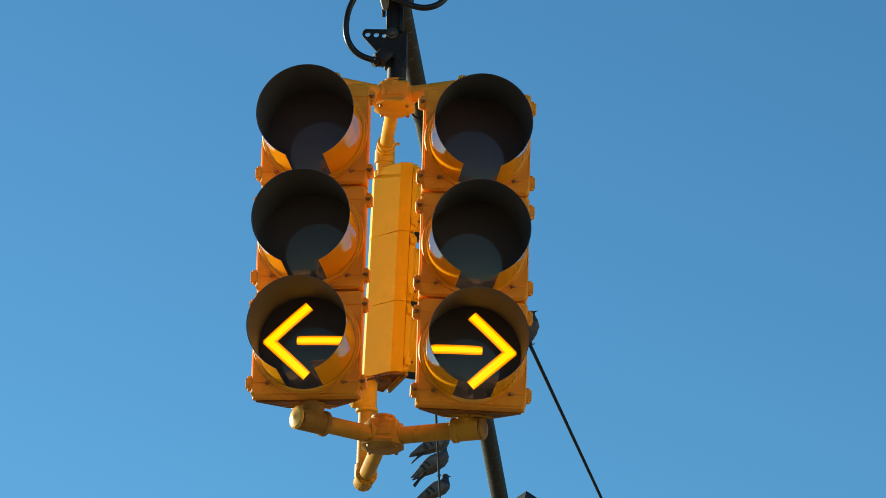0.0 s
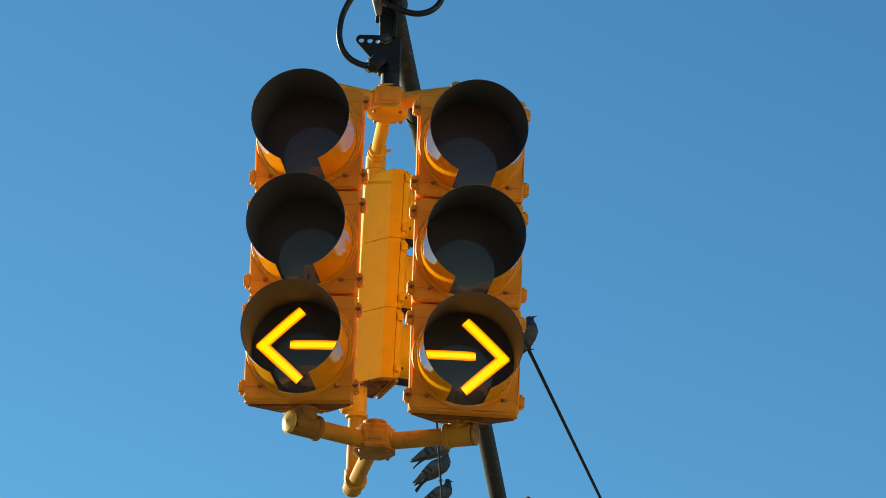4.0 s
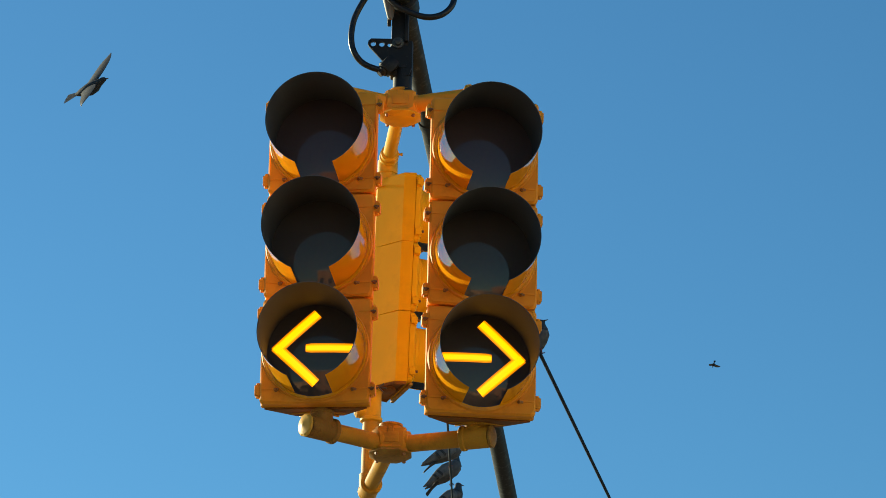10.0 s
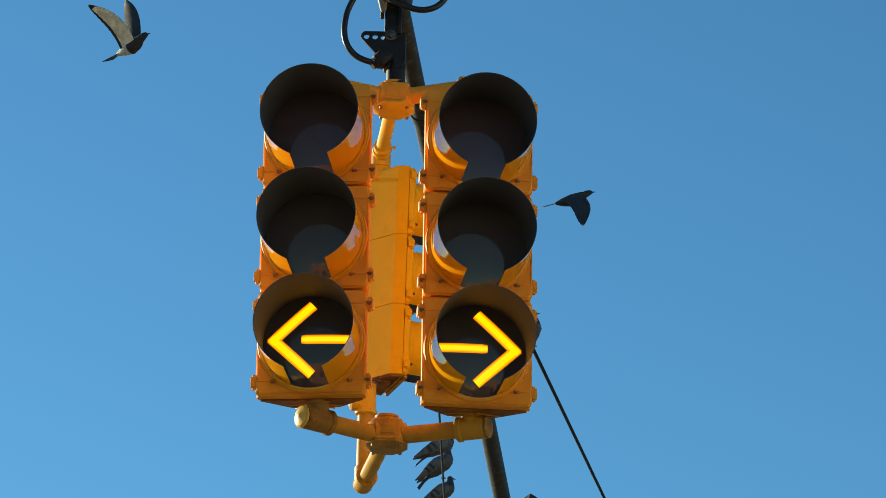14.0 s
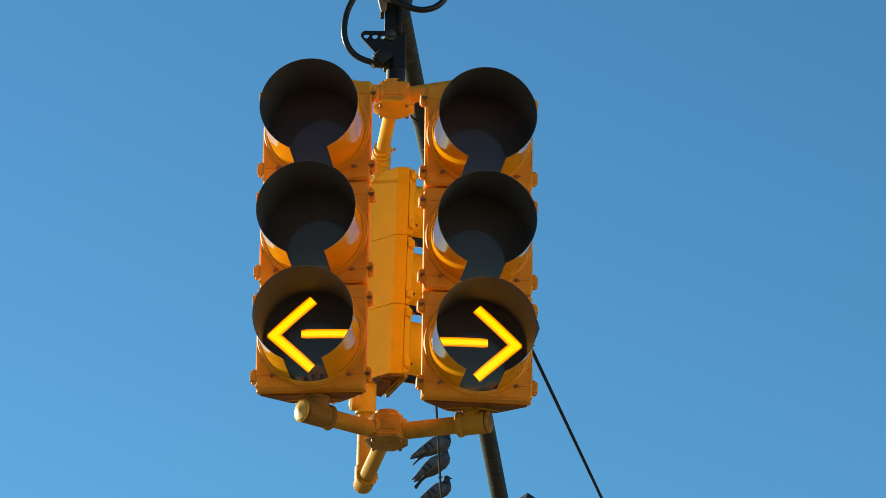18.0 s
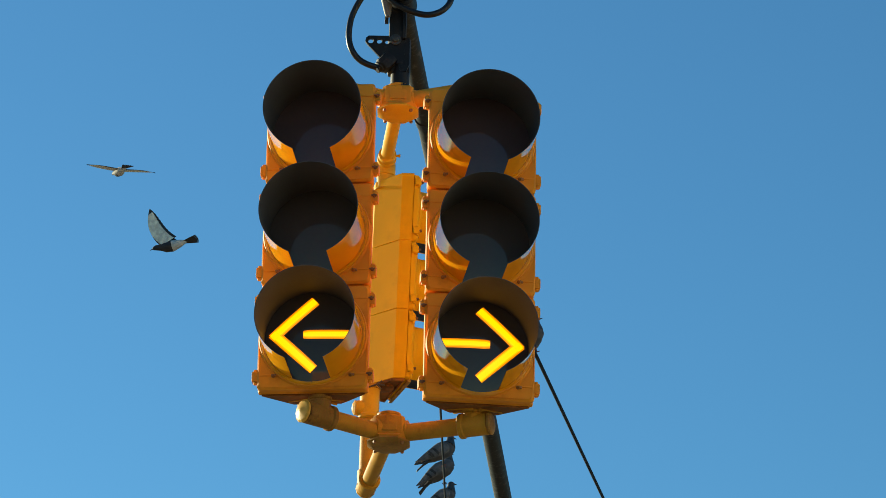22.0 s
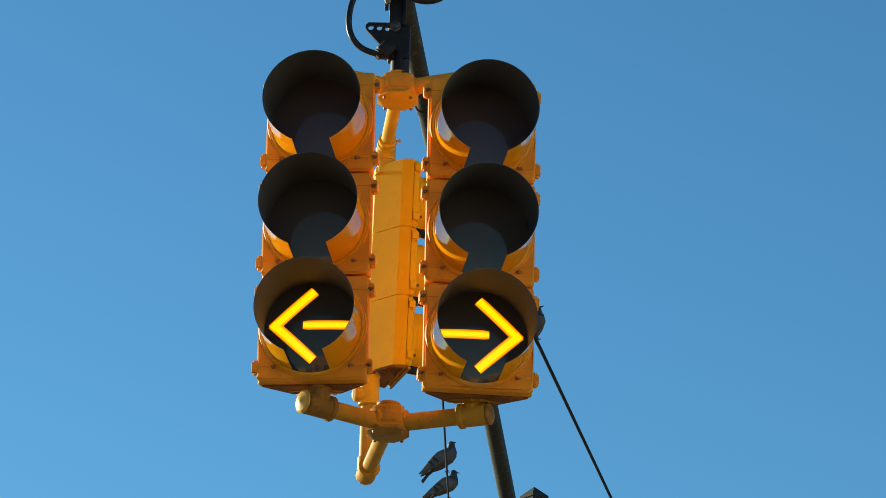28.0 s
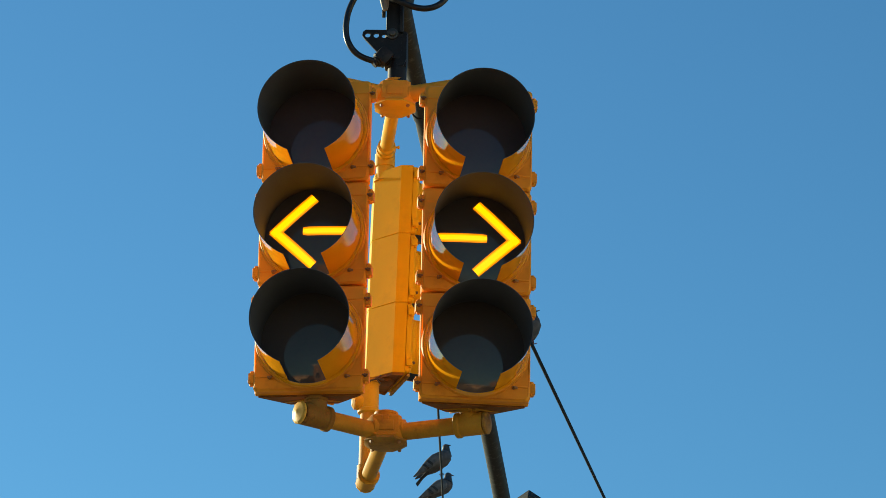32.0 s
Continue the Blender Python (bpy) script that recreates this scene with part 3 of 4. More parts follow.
LOW_ARM, UP_ARM = LOWER + Vector((0, 0, -0.009)), UPPER + Vector((0, 0, 0.001))
ends_low = [Vector((-0.202, -0.160, LOW_ARM.z)), Vector((0.276, -0.095, LOW_ARM.z + 0.002)), Vector((-0.064, 0.405, LOW_ARM.z - 0.022))]
ends_up = [Vector((-0.2155, -0.116, UP_ARM.z)), Vector((0.2755, -0.105, UP_ARM.z)), Vector((-0.033, 0.425, UP_ARM.z - 0.026))]
hub(signal, UPPER, ends_up, "yellow cast hub", 0.006, YELLOW, YELLOW_PIPE)
hub(signal, LOWER, ends_low, "weathered yellow cast hub with a soiled cap", 0.010, WEATHERED_PIPE, SOILED_SHADE_CAP)
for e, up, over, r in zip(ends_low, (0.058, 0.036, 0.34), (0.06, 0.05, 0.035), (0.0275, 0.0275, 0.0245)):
    # the right end cap is painted darker, as its side lies in shade
    arm_to(signal, LOW_ARM, e, up, over, WEATHERED_PIPE, r, SOILED_SHADE_CAP if e.x > 0 else None, RUSTED_SHADED_TEE if e.x < -0.1 else None)
for e, up, over, r in zip(ends_up, (-0.052, -0.066, -0.10), (0.03, 0.03, 0.02), (0.0275, 0.0275, 0.0225)):
    arm_to(signal, UP_ARM, e, up, over, YELLOW if abs(e.x) > 0.1 else YELLOW_PIPE, r)
# collar with its set screw on the upper rear arm, tee with a plugged branch below the small head
d = (ends_up[2] - UP_ARM).normalized()
c = UP_ARM.lerp(ends_up[2], 0.86)
bm = bmesh.new()
turned(bm, c - d * 0.014, c + d * 0.014, [(0, 0.023), (0.003, 0.030), (0.020, 0.030), (0.023, 0.023)], 20)
turned(bm, c + Vector((0.026, 0, 0.0)), c + Vector((0.044, 0, 0.0)), [(0, 0.004), (0.012, 0.004), (0.013, 0.006), (0.018, 0.006)], 8)
part("collar", bm, YELLOW_PIPE, signal)
c = ends_low[2] + Vector((0.0, 0.0, 0.262))
bm = bmesh.new()
turned(bm, c - Vector((0, 0, 0.040)), c + Vector((0, 0, 0.075)), [(0, 0.030), (0.004, 0.037), (0.014, 0.037), (0.018, 0.032), (0.115, 0.032)], 20)
turned(bm, c, c + Vector((-0.046, -0.006, 0)), [(0, 0.026), (0.040, 0.026), (0.046, 0.022)], 18)
tee = part("plugged_tee", bm, YELLOW_PIPE, signal)
bm = bmesh.new()
turned(bm, c + Vector((-0.044, -0.006, 0)), c + Vector((-0.058, -0.008, 0)), [(0, 0.025), (0.005, 0.025), (0.012, 0.014), (0.014, 0.004)], 14)
part("end_cap", bm, PALE_CAP, tee, "pale yellow end cap", smooth=12)

# hanger below the pin
bm = bmesh.new()
turned(bm, (0.017, 0, -0.178), (0.017, 0, -0.09), [(0, 0.037), (0.008, 0.037), (0.01, 0.031), (0.085, 0.031)], 18)
block(bm, (0.012, 0.0, -0.06), (0.075, 0.05, 0.13), 0.012)
part("hanger", bm, DARK_IRON, signal, "black iron hanger")


def drilled_plate(outline, holes, y0, y1):
    """A flat plate in the xz plane with round holes through it."""
    bm = bmesh.new()
    edges = []
    for loop in [outline] + [[(cx + r * math.cos(2 * math.pi * i / 14), cz + r * math.sin(2 * math.pi * i / 14)) for i in range(14)] for cx, cz, r in holes]:
        vs = [bm.verts.new((x, y0, z)) for x, z in loop]
        edges += [bm.edges.new((vs[i], vs[(i + 1) % len(vs)])) for i in range(len(vs))]
    bmesh.ops.triangle_fill(bm, use_beauty=True, use_dissolve=False, edges=edges)
    faces = bm.faces[:]
    g = bmesh.ops.extrude_face_region(bm, geom=faces)
    bmesh.ops.translate(bm, vec=(0, y1 - y0, 0), verts=[v for v in g["geom"] if isinstance(v, bmesh.types.BMVert)])
    bmesh.ops.recalc_face_normals(bm, faces=bm.faces)
    return bm


outline = [(-0.088, 0.016), (-0.097, 0.008), (-0.099, -0.004), (-0.093, -0.014), (-0.05, -0.062), (-0.02, -0.085), (0.03, -0.085), (0.03, 0.016)]
part("adjusting_plate", drilled_plate([(x, z - 0.014) for x, z in outline], [(-0.081, -0.017, 0.009), (-0.053, -0.018, 0.009), (-0.027, -0.020, 0.008)], -0.034, -0.024), DARK_IRON, signal, "black plate with three holes")
bm = bmesh.new()
loft(bm, [[Vector((0.029 + x, y, z)) for x, z in ((-0.017, -0.014), (-0.012, -0.004), (0.0, 0.0), (0.012, -0.004), (0.017, -0.014), (0.018, -0.10), (0.008, -0.125), (-0.012, -0.125), (-0.018, -0.10))] for y in (-0.032, -0.010)])
part("side_plate", bm, DARK_IRON, signal, "worn dark grey plate")
bm = bmesh.new()
turned(bm, (0, -0.036, -0.014), (0, -0.052, -0.014), [(0, 0.019), (0.005, 0.019), (0.006, 0.012), (0.014, 0.011), (0.016, 0.008)], 16)
part("pin", bm, PIN_STEEL, signal, "round steel pin with a washer")
bm = bmesh.new()
block(bm, (0, 0, 0), (0.050, 0.05, 0.056), 0.014, pose(-0.028, -0.03, -0.094, 0, 38, 12))
turned(bm, (-0.030, -0.03, -0.094), (-0.064, -0.035, -0.128), [(0, 0.024), (0.012, 0.026), (0.018, 0.026), (0.02, 0.020), (0.03, 0.020), (0.032, 0.015), (0.042, 0.013)], 18)
part("cable_gland", bm, DARK_IRON, signal, "dark rusty cable entry box")

bm = bmesh.new()
pipe(bm, [(-0.066, 0.372, -1.074), (-0.039, 0.362, -1.068), (-0.016, 0.356, -1.074)], 0.003, 6)
pipe(bm, [(-0.041, 0.363, -1.068), (-0.024, 0.356, -1.058)], 0.0026, 6)
pipe(bm, [(-0.041, 0.363, -1.068), (-0.026, 0.357, -1.086)], 0.0026, 6)
part("twig", bm, BARK, signal, "dark twig caught on the housing")

# ---- mast arm with its pole ----
ARM_NEAR, ARM_FAR = Vector((-0.206, 9.5, 6.351)), Vector((0.562, 19.0, 6.269))
mast = tagged(new("mast_arm_pole"), "dark green steel signal pole with a long mast arm", "pole")
mast.matrix_basis = pose(0.562, 19.0, 0)


def world_part(name, bm, mats, parent, label="", smooth=35):
    """A part whose mesh is written in world space."""
    bmesh.ops.transform(bm, matrix=parent.matrix_basis.inverted(), verts=bm.verts)
    return part(name, bm, mats, parent, label, smooth=smooth)


bm = bmesh.new()
BEND = Vector((0.014, 0, 0))


def on_arm(k):
    """A point of the arm's axis, which bows a little to one side."""
    return ARM_NEAR.lerp(ARM_FAR, k) + BEND * math.sin(math.pi * min(1.0, max(0.0, (k - 0.12) / 0.88)))


stations = [0.0, 0.0005] + [i / 16 for i in range(1, 17)]
pipe(bm, [on_arm(k) for k in stations], [0.02] + [0.0315 + 0.0145 * k for k in stations[1:]], 28)
arm = world_part("arm", bm, ARM_PAINT, mast, "dark green tapered arm with streaks")
for k in (0.33, 0.58, 0.68):
    bm = bmesh.new()
    c = on_arm(k)
    w = (ARM_FAR - ARM_NEAR).normalized()
    rr = 0.0315 + 0.0145 * k + 0.0006
    turned(bm, c, c + w * 0.006, [(0, rr), (0.001, rr + 0.0012), (0.005, rr + 0.0012), (0.006, rr)], 24)
    world_part("band", bm, STEEL, arm)
bm = bmesh.new()
turned(bm, (0.562, 19.0, 0), (0.524, 19.0, 7.25), [(0, 0.20), (0.02, 0.20), (0.03, 0.14), (3.0, 0.12), (7.25, 0.050)], 8)
world_part("post", bm, ARM_PAINT, mast, "dark green octagonal steel post", smooth=20)
bm = bmesh.new()
c = Vector((0.521, 19.0, 7.379))
sq = [(1, 1), (-1, 1), (-1, -1), (1, -1)]
turn = pose(0, 0, 0, 0, 0, 38)
loft(bm, [[c + turn @ Vector((x * r, y * r, z)) for x, y in sq] for z, r in ((-0.16, 0.055), (-0.076, 0.055), (-0.072, 0.060), (-0.056, 0.060), (0.0, 0.003))])
world_part("cap", bm, POLE_CAP, mast, "dark weathered pyramid cap", smooth=15)
bm = bmesh.new()
block(bm, (0.562, 18.9, 6.27), (0.22, 0.12, 0.26), 0.01)
world_part("arm_flange", bm, ARM_PAINT, mast)

# static bracket above the pin
bm = bmesh.new()
block(bm, (PIVOT.x + 0.006, 10.045, 6.272), (0.056, 0.04, 0.165), 0.004)
block(bm, (PIVOT.x - 0.031, 10.03, 6.277), (0.012, 0.03, 0.026), 0.003)
block(bm, (PIVOT.x + 0.028, 10.02, 6.25), (0.012, 0.016, 0.10), 0.003)
bracket = world_part("bracket", bm, DARK_IRON, mast, "black channel bracket clamped on the arm")
bm = bmesh.new()
turned(bm, (-0.162, 9.98, 6.347), (-0.155, 10.08, 6.346), [(0, 0.036), (0.004, 0.044), (0.096, 0.044), (0.1, 0.036)], 22)
world_part("clamp", bm, DARK_IRON, mast)
bm = bmesh.new()
turned(bm, (PIVOT.x - 0.036, 10.0, 6.385), (PIVOT.x - 0.026, 10.0, 6.270), [(0, 0.026), (0.03, 0.027), (0.032, 0.023), (0.105, 0.011), (0.115, 0.007)], 16)
world_part("cable_boot", bm, material("grey_boot", (0.22, 0.20, 0.18), 0.6), mast, "pale grey tapered cable boot")
for k in range(4):
    bm = bmesh.new()
    turned(bm, (PIVOT.x + 0.012, 10.024, 6.235 + 0.03 * k), (PIVOT.x + 0.012, 10.014, 6.235 + 0.03 * k), [(0, 0.005), (0.006, 0.005), (0.01, 0.003)], 8)
    world_part("rivet", bm, STEEL, bracket)


def hung_cable(name, ctrl, r, label, mats, n=36):
    bm = bmesh.new()
    base = Vector(ctrl[0])
    pipe(bm, [p - base for p in curve_points(ctrl, n)], r, 12)
    ob = finish(name, bm, mats)
    ob.matrix_basis = Matrix.Translation(base)
    return tagged(ob, label, "cable")


def near(pts, y=10.0):
    return [(PIVOT.x + x, y + dy, PIVOT.z + z) for x, z, dy in pts]


hung_cable("feed_cable", near([(0.0, 0.185, 0.02), (-0.05, 0.205, -0.02), (-0.104, 0.128, -0.03), (-0.140, 0.055, -0.03), (-0.151, -0.005, -0.035), (-0.149, -0.050, -0.035), (-0.138, -0.082, -0.035), (-0.118, -0.107, -0.03), (-0.092, -0.124, -0.03), (-0.058, -0.134, -0.025)]), 0.0102,
           "black rubber feed cable looping into the hanger", RUBBER, 54)
hung_cable("drip_loop_cable", near([(-0.048, 0.140, -0.03), (-0.013, 0.103, -0.03), (0.028, 0.074, -0.035), (0.075, 0.056, -0.035), (0.115, 0.054, -0.035), (0.152, 0.072, -0.03), (0.177, 0.110, -0.02), (0.178, 0.170, 0.0), (0.13, 0.235, 0.03), (0.06, 0.215, 0.06), (0.030, 0.165, 0.07)]), 0.0102,
           "black rubber drip loop beside the bracket", RUBBER, 54)

# ---- stay wires to far poles ----
STAY = Vector((-0.085, 11.0, 6.338))
WIRE_END, GUY_END = Vector((0.082, 27.0, 8.76)), Vector((1.75, 25.0, 8.098))


def stay_wire(end, r, label, sheath):
    bm = bmesh.new()
    pipe(bm, [Vector((0, 0, 0)), (end - STAY) * 0.33, (end - STAY) * 0.66, end - STAY], r, 10)
    ob = finish("stay_wire", bm, sheath)
    ob.matrix_basis = Matrix.Translation(STAY)
    return tagged(ob, label, "wire", "stay wires of the mast arm")


stay_wire(WIRE_END, 0.0065, "thin dark wire with pigeons perched on it", GUY_BLACK)
stay_wire(GUY_END, 0.0088, "thick black stay cable slanting down the sky", GUY_BLACK)
bm = bmesh.new()
turned(bm, STAY + Vector((-0.004, -0.03, 0.0)), STAY + Vector((0.003, 0.03, -0.0005)), [(0, 0.03), (0.004, 0.0365), (0.056, 0.0365), (0.06, 0.03)], 22)
world_part("stay_clamp", bm, DARK_IRON, mast)


def utility_pole(top):
    bm = bmesh.new()
    turned(bm, (0, 0, 0), (0, 0, top.z + 0.25), [(0, 0.17), (top.z * 0.5, 0.14), (top.z + 0.24, 0.11), (top.z + 0.25, 0.1)], 14)
    ob = finish("utility_pole", bm, ARM_PAINT)
    ob.matrix_basis = pose(top.x, top.y + 0.1, 0)
    return tagged(ob, "plain dark utility pole holding a stay wire", "pole", "poles of the stay wires")


utility_pole(WIRE_END)
utility_pole(GUY_END)


# ---- pigeons ----
def oval(c, rx, rz, n=14):
    """A ring across the x axis, rx sideways and rz upright."""
    return [Vector((c[0], c[1] + rx * math.cos(2 * math.pi * i / n), c[2] + rz * math.sin(2 * math.pi * i / n))) for i in range(n)]


def tilted(c, ry, rz, lean, n=14):
    t = Matrix.Translation(c) @ pose(0, 0, 0, 0, -lean, 0)
    return [t @ Vector((0, ry * math.cos(2 * math.pi * i / n), rz * math.sin(2 * math.pi * i / n))) for i in range(n)]


def perched_pigeon(m, label, head_turn=0.0, tall=0.91):
    bird = tagged(new("pigeon"), label, "bird", "pigeons on the stay wires")
    bird.matrix_basis = m @ Matrix.Diagonal((0.88, 0.96, tall, 1.0))
    bm = bmesh.new()
    loft(bm, [tilted((-0.125, 0, 0.052), 0.012, 0.010, 20), tilted((-0.105, 0, 0.058), 0.030, 0.025, 22), tilted((-0.07, 0, 0.070), 0.048, 0.043, 26), tilted((-0.025, 0, 0.088), 0.060, 0.055, 30),
              tilted((0.015, 0, 0.104), 0.062, 0.061, 38), tilted((0.042, 0, 0.121), 0.054, 0.056, 52), tilted((0.056, 0, 0.140), 0.040, 0.041, 68), tilted((0.062, 0, 0.152), 0.028, 0.028, 76)])
    body = part("body", bm, FEATHER, bird, "blue-grey feathered body", smooth=60)
    bm = bmesh.new()
    loft(bm, [tilted((0.048, 0, 0.128), 0.048, 0.049, 60), tilted((0.058, 0, 0.145), 0.036, 0.037, 74), tilted((0.064, 0, 0.158), 0.028, 0.029, 84), tilted((0.068, 0, 0.170), 0.0245, 0.027, 84),
              tilted((0.072, 0, 0.181), 0.0225, 0.026, 76), tilted((0.076, 0, 0.191), 0.018, 0.020, 70), tilted((0.078, 0, 0.197), 0.009, 0.010, 70)])
    head = part("head", bm, NECK_FEATHER, bird, "dark glossy head and neck", smooth=60)
    bm = bmesh.new()
    turned(bm, (0.090, 0, 0.182), (0.118, 0, 0.174), [(0, 0.0065), (0.008, 0.0065), (0.012, 0.0045), (0.026, 0.002), (0.029, 0.0006)], 8)
    part("beak", bm, BEAK, head)
    for s in (-1, 1):
        bm = bmesh.new()
        bmesh.ops.create_uvsphere(bm, u_segments=8, v_segments=6, radius=0.0035, matrix=Matrix.Translation((0.082, s * 0.0185, 0.186)))
        part("eye", bm, EYE, head)
    head.matrix_basis = Matrix.Translation((0.066, 0, 0.15)) @ pose(0, 0, 0, 0, 0, head_turn) @ Matrix.Translation((-0.066, 0, -0.15))
    bm = bmesh.new()
    loft(bm, [[Vector((x, y * w, z + t)) for y, t in ((-1, 0), (-0.5, h), (0.5, h), (1, 0), (0.5, -h), (-0.5, -h))] for x, z, w, h in ((-0.075, 0.052, 0.024, 0.014), (-0.13, 0.018, 0.026, 0.008), (-0.178, -0.020, 0.032, 0.004), (-0.187, -0.027, 0.028, 0.002))])
    part("tail", bm, DARK_FEATHER, bird, "dark banded tail", smooth=50)
    wings = []
    for s in (-1, 1):
        bm = bmesh.new()
        prof = ((0.038, 0.112, 0.008, 0.012), (0.025, 0.108, 0.013, 0.034), (-0.01, 0.096, 0.014, 0.042), (-0.06, 0.076, 0.012, 0.036), (-0.11, 0.058, 0.009, 0.026), (-0.155, 0.040, 0.006, 0.015), (-0.192, 0.026, 0.003, 0.004))
        loft(bm, [tilted((x, s * (0.054 if x > -0.1 else 0.036 if x > -0.15 else 0.024), z), t, h, 24, 12) for x, z, t, h in prof])
        wing = part("wing", bm, WING_FEATHER, bird, "folded grey wing with two dark bars", smooth=60)
        for bx, bz, hh in ((-0.050, 0.079, 0.034), (-0.088, 0.064, 0.027)):
            bm = bmesh.new()
            loft(bm, [tilted((bx + dx, s * 0.0545 if bx > -0.08 else s * 0.053, bz + dx * 0.42), 0.0136, hh, 40, 12) for dx in (-0.008, 0.008)])
            part("wing_bar", bm, DARK_FEATHER, wing, smooth=60)
        wings.append(wing)
        bm = bmesh.new()
        pipe(bm, [(0.0, s * 0.018, 0.07), (0.004, s * 0.016, 0.03), (0.0, s * 0.014, 0.004)], [0.009, 0.004, 0.0035], 8)
        pipe(bm, [(-0.014, s * 0.014, -0.004), (0.0, s * 0.014, 0.004), (0.016, s * 0.014, -0.003)], 0.003, 6)
        part("leg", bm, LEG, bird)
    return bird, wings


def on_wire(end, y, r):
    p = STAY + (end - STAY) * ((y - STAY.y) / (end.y - STAY.y))
    return p + Vector((0, 0, r + 0.004))


def perch(end, y, r, yaw, lean, head_turn, label, tall=0.91):
    p = on_wire(end, y, r)
    return perched_pigeon(pose(p.x, p.y, p.z, 0, lean, yaw), label, head_turn, tall)


leaving, leaving_wings = perch(WIRE_END, 18.90, 0.0065, 8, -8, 20, "grey pigeon perched highest on the thin wire")
perch(WIRE_END, 19.60, 0.0065, -12, -13, -30, "blue-grey barred pigeon perched on the thin wire")
perch(WIRE_END, 20.72, 0.0065, 5, -11, 15, "darker grey pigeon perched low on the thin wire")
perch(GUY_END, 14.86, 0.0088, -30, -27, 10, "round grey pigeon crouched on the thick stay cable", 0.76)


def spread_wing(s):
    """A spread wing, hinged at the shoulder: full near the body, swept and pointed; the underside has a dark hem."""
    bm = bmesh.new()
    n, c = 30, 6
    top, low = [], []
    for i in range(n + 1):
        k = i / n
        chord = 0.128 * (1 - k ** 4) * (1 - 0.05 * abs(math.sin(k * math.pi * 10)) * k) + 0.004
        lead = 0.055 + 0.085 * k * (1 - k) * 1.5 - 0.075 * k ** 3
        bow = 0.025 * math.sin(k * 2.4)
        for rows, sign in ((top, 1), (low, -1)):
            row = []
            for q in range(c + 1):
                f = q / c
                thick = (0.007 * (1 - k) + 0.0015) * math.sin(math.pi * min(1, f * 0.9 + 0.08)) * sign
                row.append(bm.verts.new((lead - chord * f, s * 0.36 * k, bow + thick - 0.012 * f * f)))
            rows.append(row)
    for rows, sign in ((top, 1), (low, -1)):
        for i in range(n):
            for q in range(c):
                f = bm.faces.new((rows[i][q], rows[i + 1][q], rows[i + 1][q + 1], rows[i][q + 1]))
                f.material_index = 0 if sign < 0 and q < c - 1 and i < n - 3 else 1
    for i in range(n):
        bm.faces.new((top[i][0], top[i + 1][0], low[i + 1][0], low[i][0])).material_index = 1
        bm.faces.new((top[i][-1], top[i + 1][-1], low[i + 1][-1], low[i][-1])).material_index = 1
    for r in (0, n):
        bm.faces.new(top[r] + list(reversed(low[r]))).material_index = 1
    bmesh.ops.recalc_face_normals(bm, faces=bm.faces)
    return bm


def flying_pigeon(kind):
    """kind 1: dark, 2: pale, 3: grey with pale underside."""
    text = {1: "dark pigeon flying with spread wings", 2: "pale pigeon flying in full sunlight", 3: "grey pigeon flying, pale under its wings"}[kind]
    bird = tagged(new("flying_pigeon"), text, "bird", "pigeons in flight")
    body_feather = {1: DARK_FEATHER, 2: PALE_FEATHER, 3: DARK_FEATHER}[kind]
    feather = {1: BROWN_FEATHER, 2: PALE_FEATHER, 3: UNDERWING}[kind]
    bm = bmesh.new()
    loft(bm, [oval((-0.12, 0, 0.0), 0.014, 0.010), oval((-0.07, 0, -0.004), 0.034, 0.030), oval((0.0, 0, -0.008), 0.050, 0.047), oval((0.06, 0, -0.004), 0.042, 0.042), oval((0.10, 0, 0.006), 0.026, 0.028),
              oval((0.135, 0, 0.014), 0.021, 0.022), oval((0.155, 0, 0.014), 0.015, 0.015), oval((0.165, 0, 0.012), 0.006, 0.006)])
    for f in bm.faces:
        f.material_index = 1 if kind == 3 and f.calc_center_median().x < -0.03 else 0
    part("body", bm, [body_feather, PALE_FEATHER], bird, smooth=60)
    bm = bmesh.new()
    turned(bm, (0.162, 0, 0.012), (0.208 if kind == 1 else 0.188, 0, 0.004), [(0, 0.006), (0.012, 0.004), (0.026, 0.001)], 8)
    part("beak", bm, BEAK, bird)
    bm = bmesh.new()
    for f in range(-3, 4):
        a = radians(f * 7)
        d, q = Vector((-math.cos(a), math.sin(a), 0)), Vector((math.sin(a), math.cos(a), 0))
        root = Vector((-0.09, 0.004 * f, 0))
        loft(bm, [[root + d * 0.13 * k + q * w * e + Vector((0, 0, h)) for e, h in ((-1, 0), (0, 0.002 + 0.0006 * f), (1, 0), (0, -0.002))] for k, w in ((0, 0.008), (0.6, 0.011), (1, 0.008))])
    bmesh.ops.recalc_face_normals(bm, faces=bm.faces)
    part("tail", bm, PALE_FEATHER if kind == 2 else DARK_FEATHER, bird, smooth=50)
    wings = []
    for s in (-1, 1):
        wings.append(part("wing", spread_wing(s), [feather, PALE_FEATHER if kind == 2 else DARK_FEATHER], bird, m=pose(0.02, s * 0.03, 0.02), smooth=50))
    return bird, wings


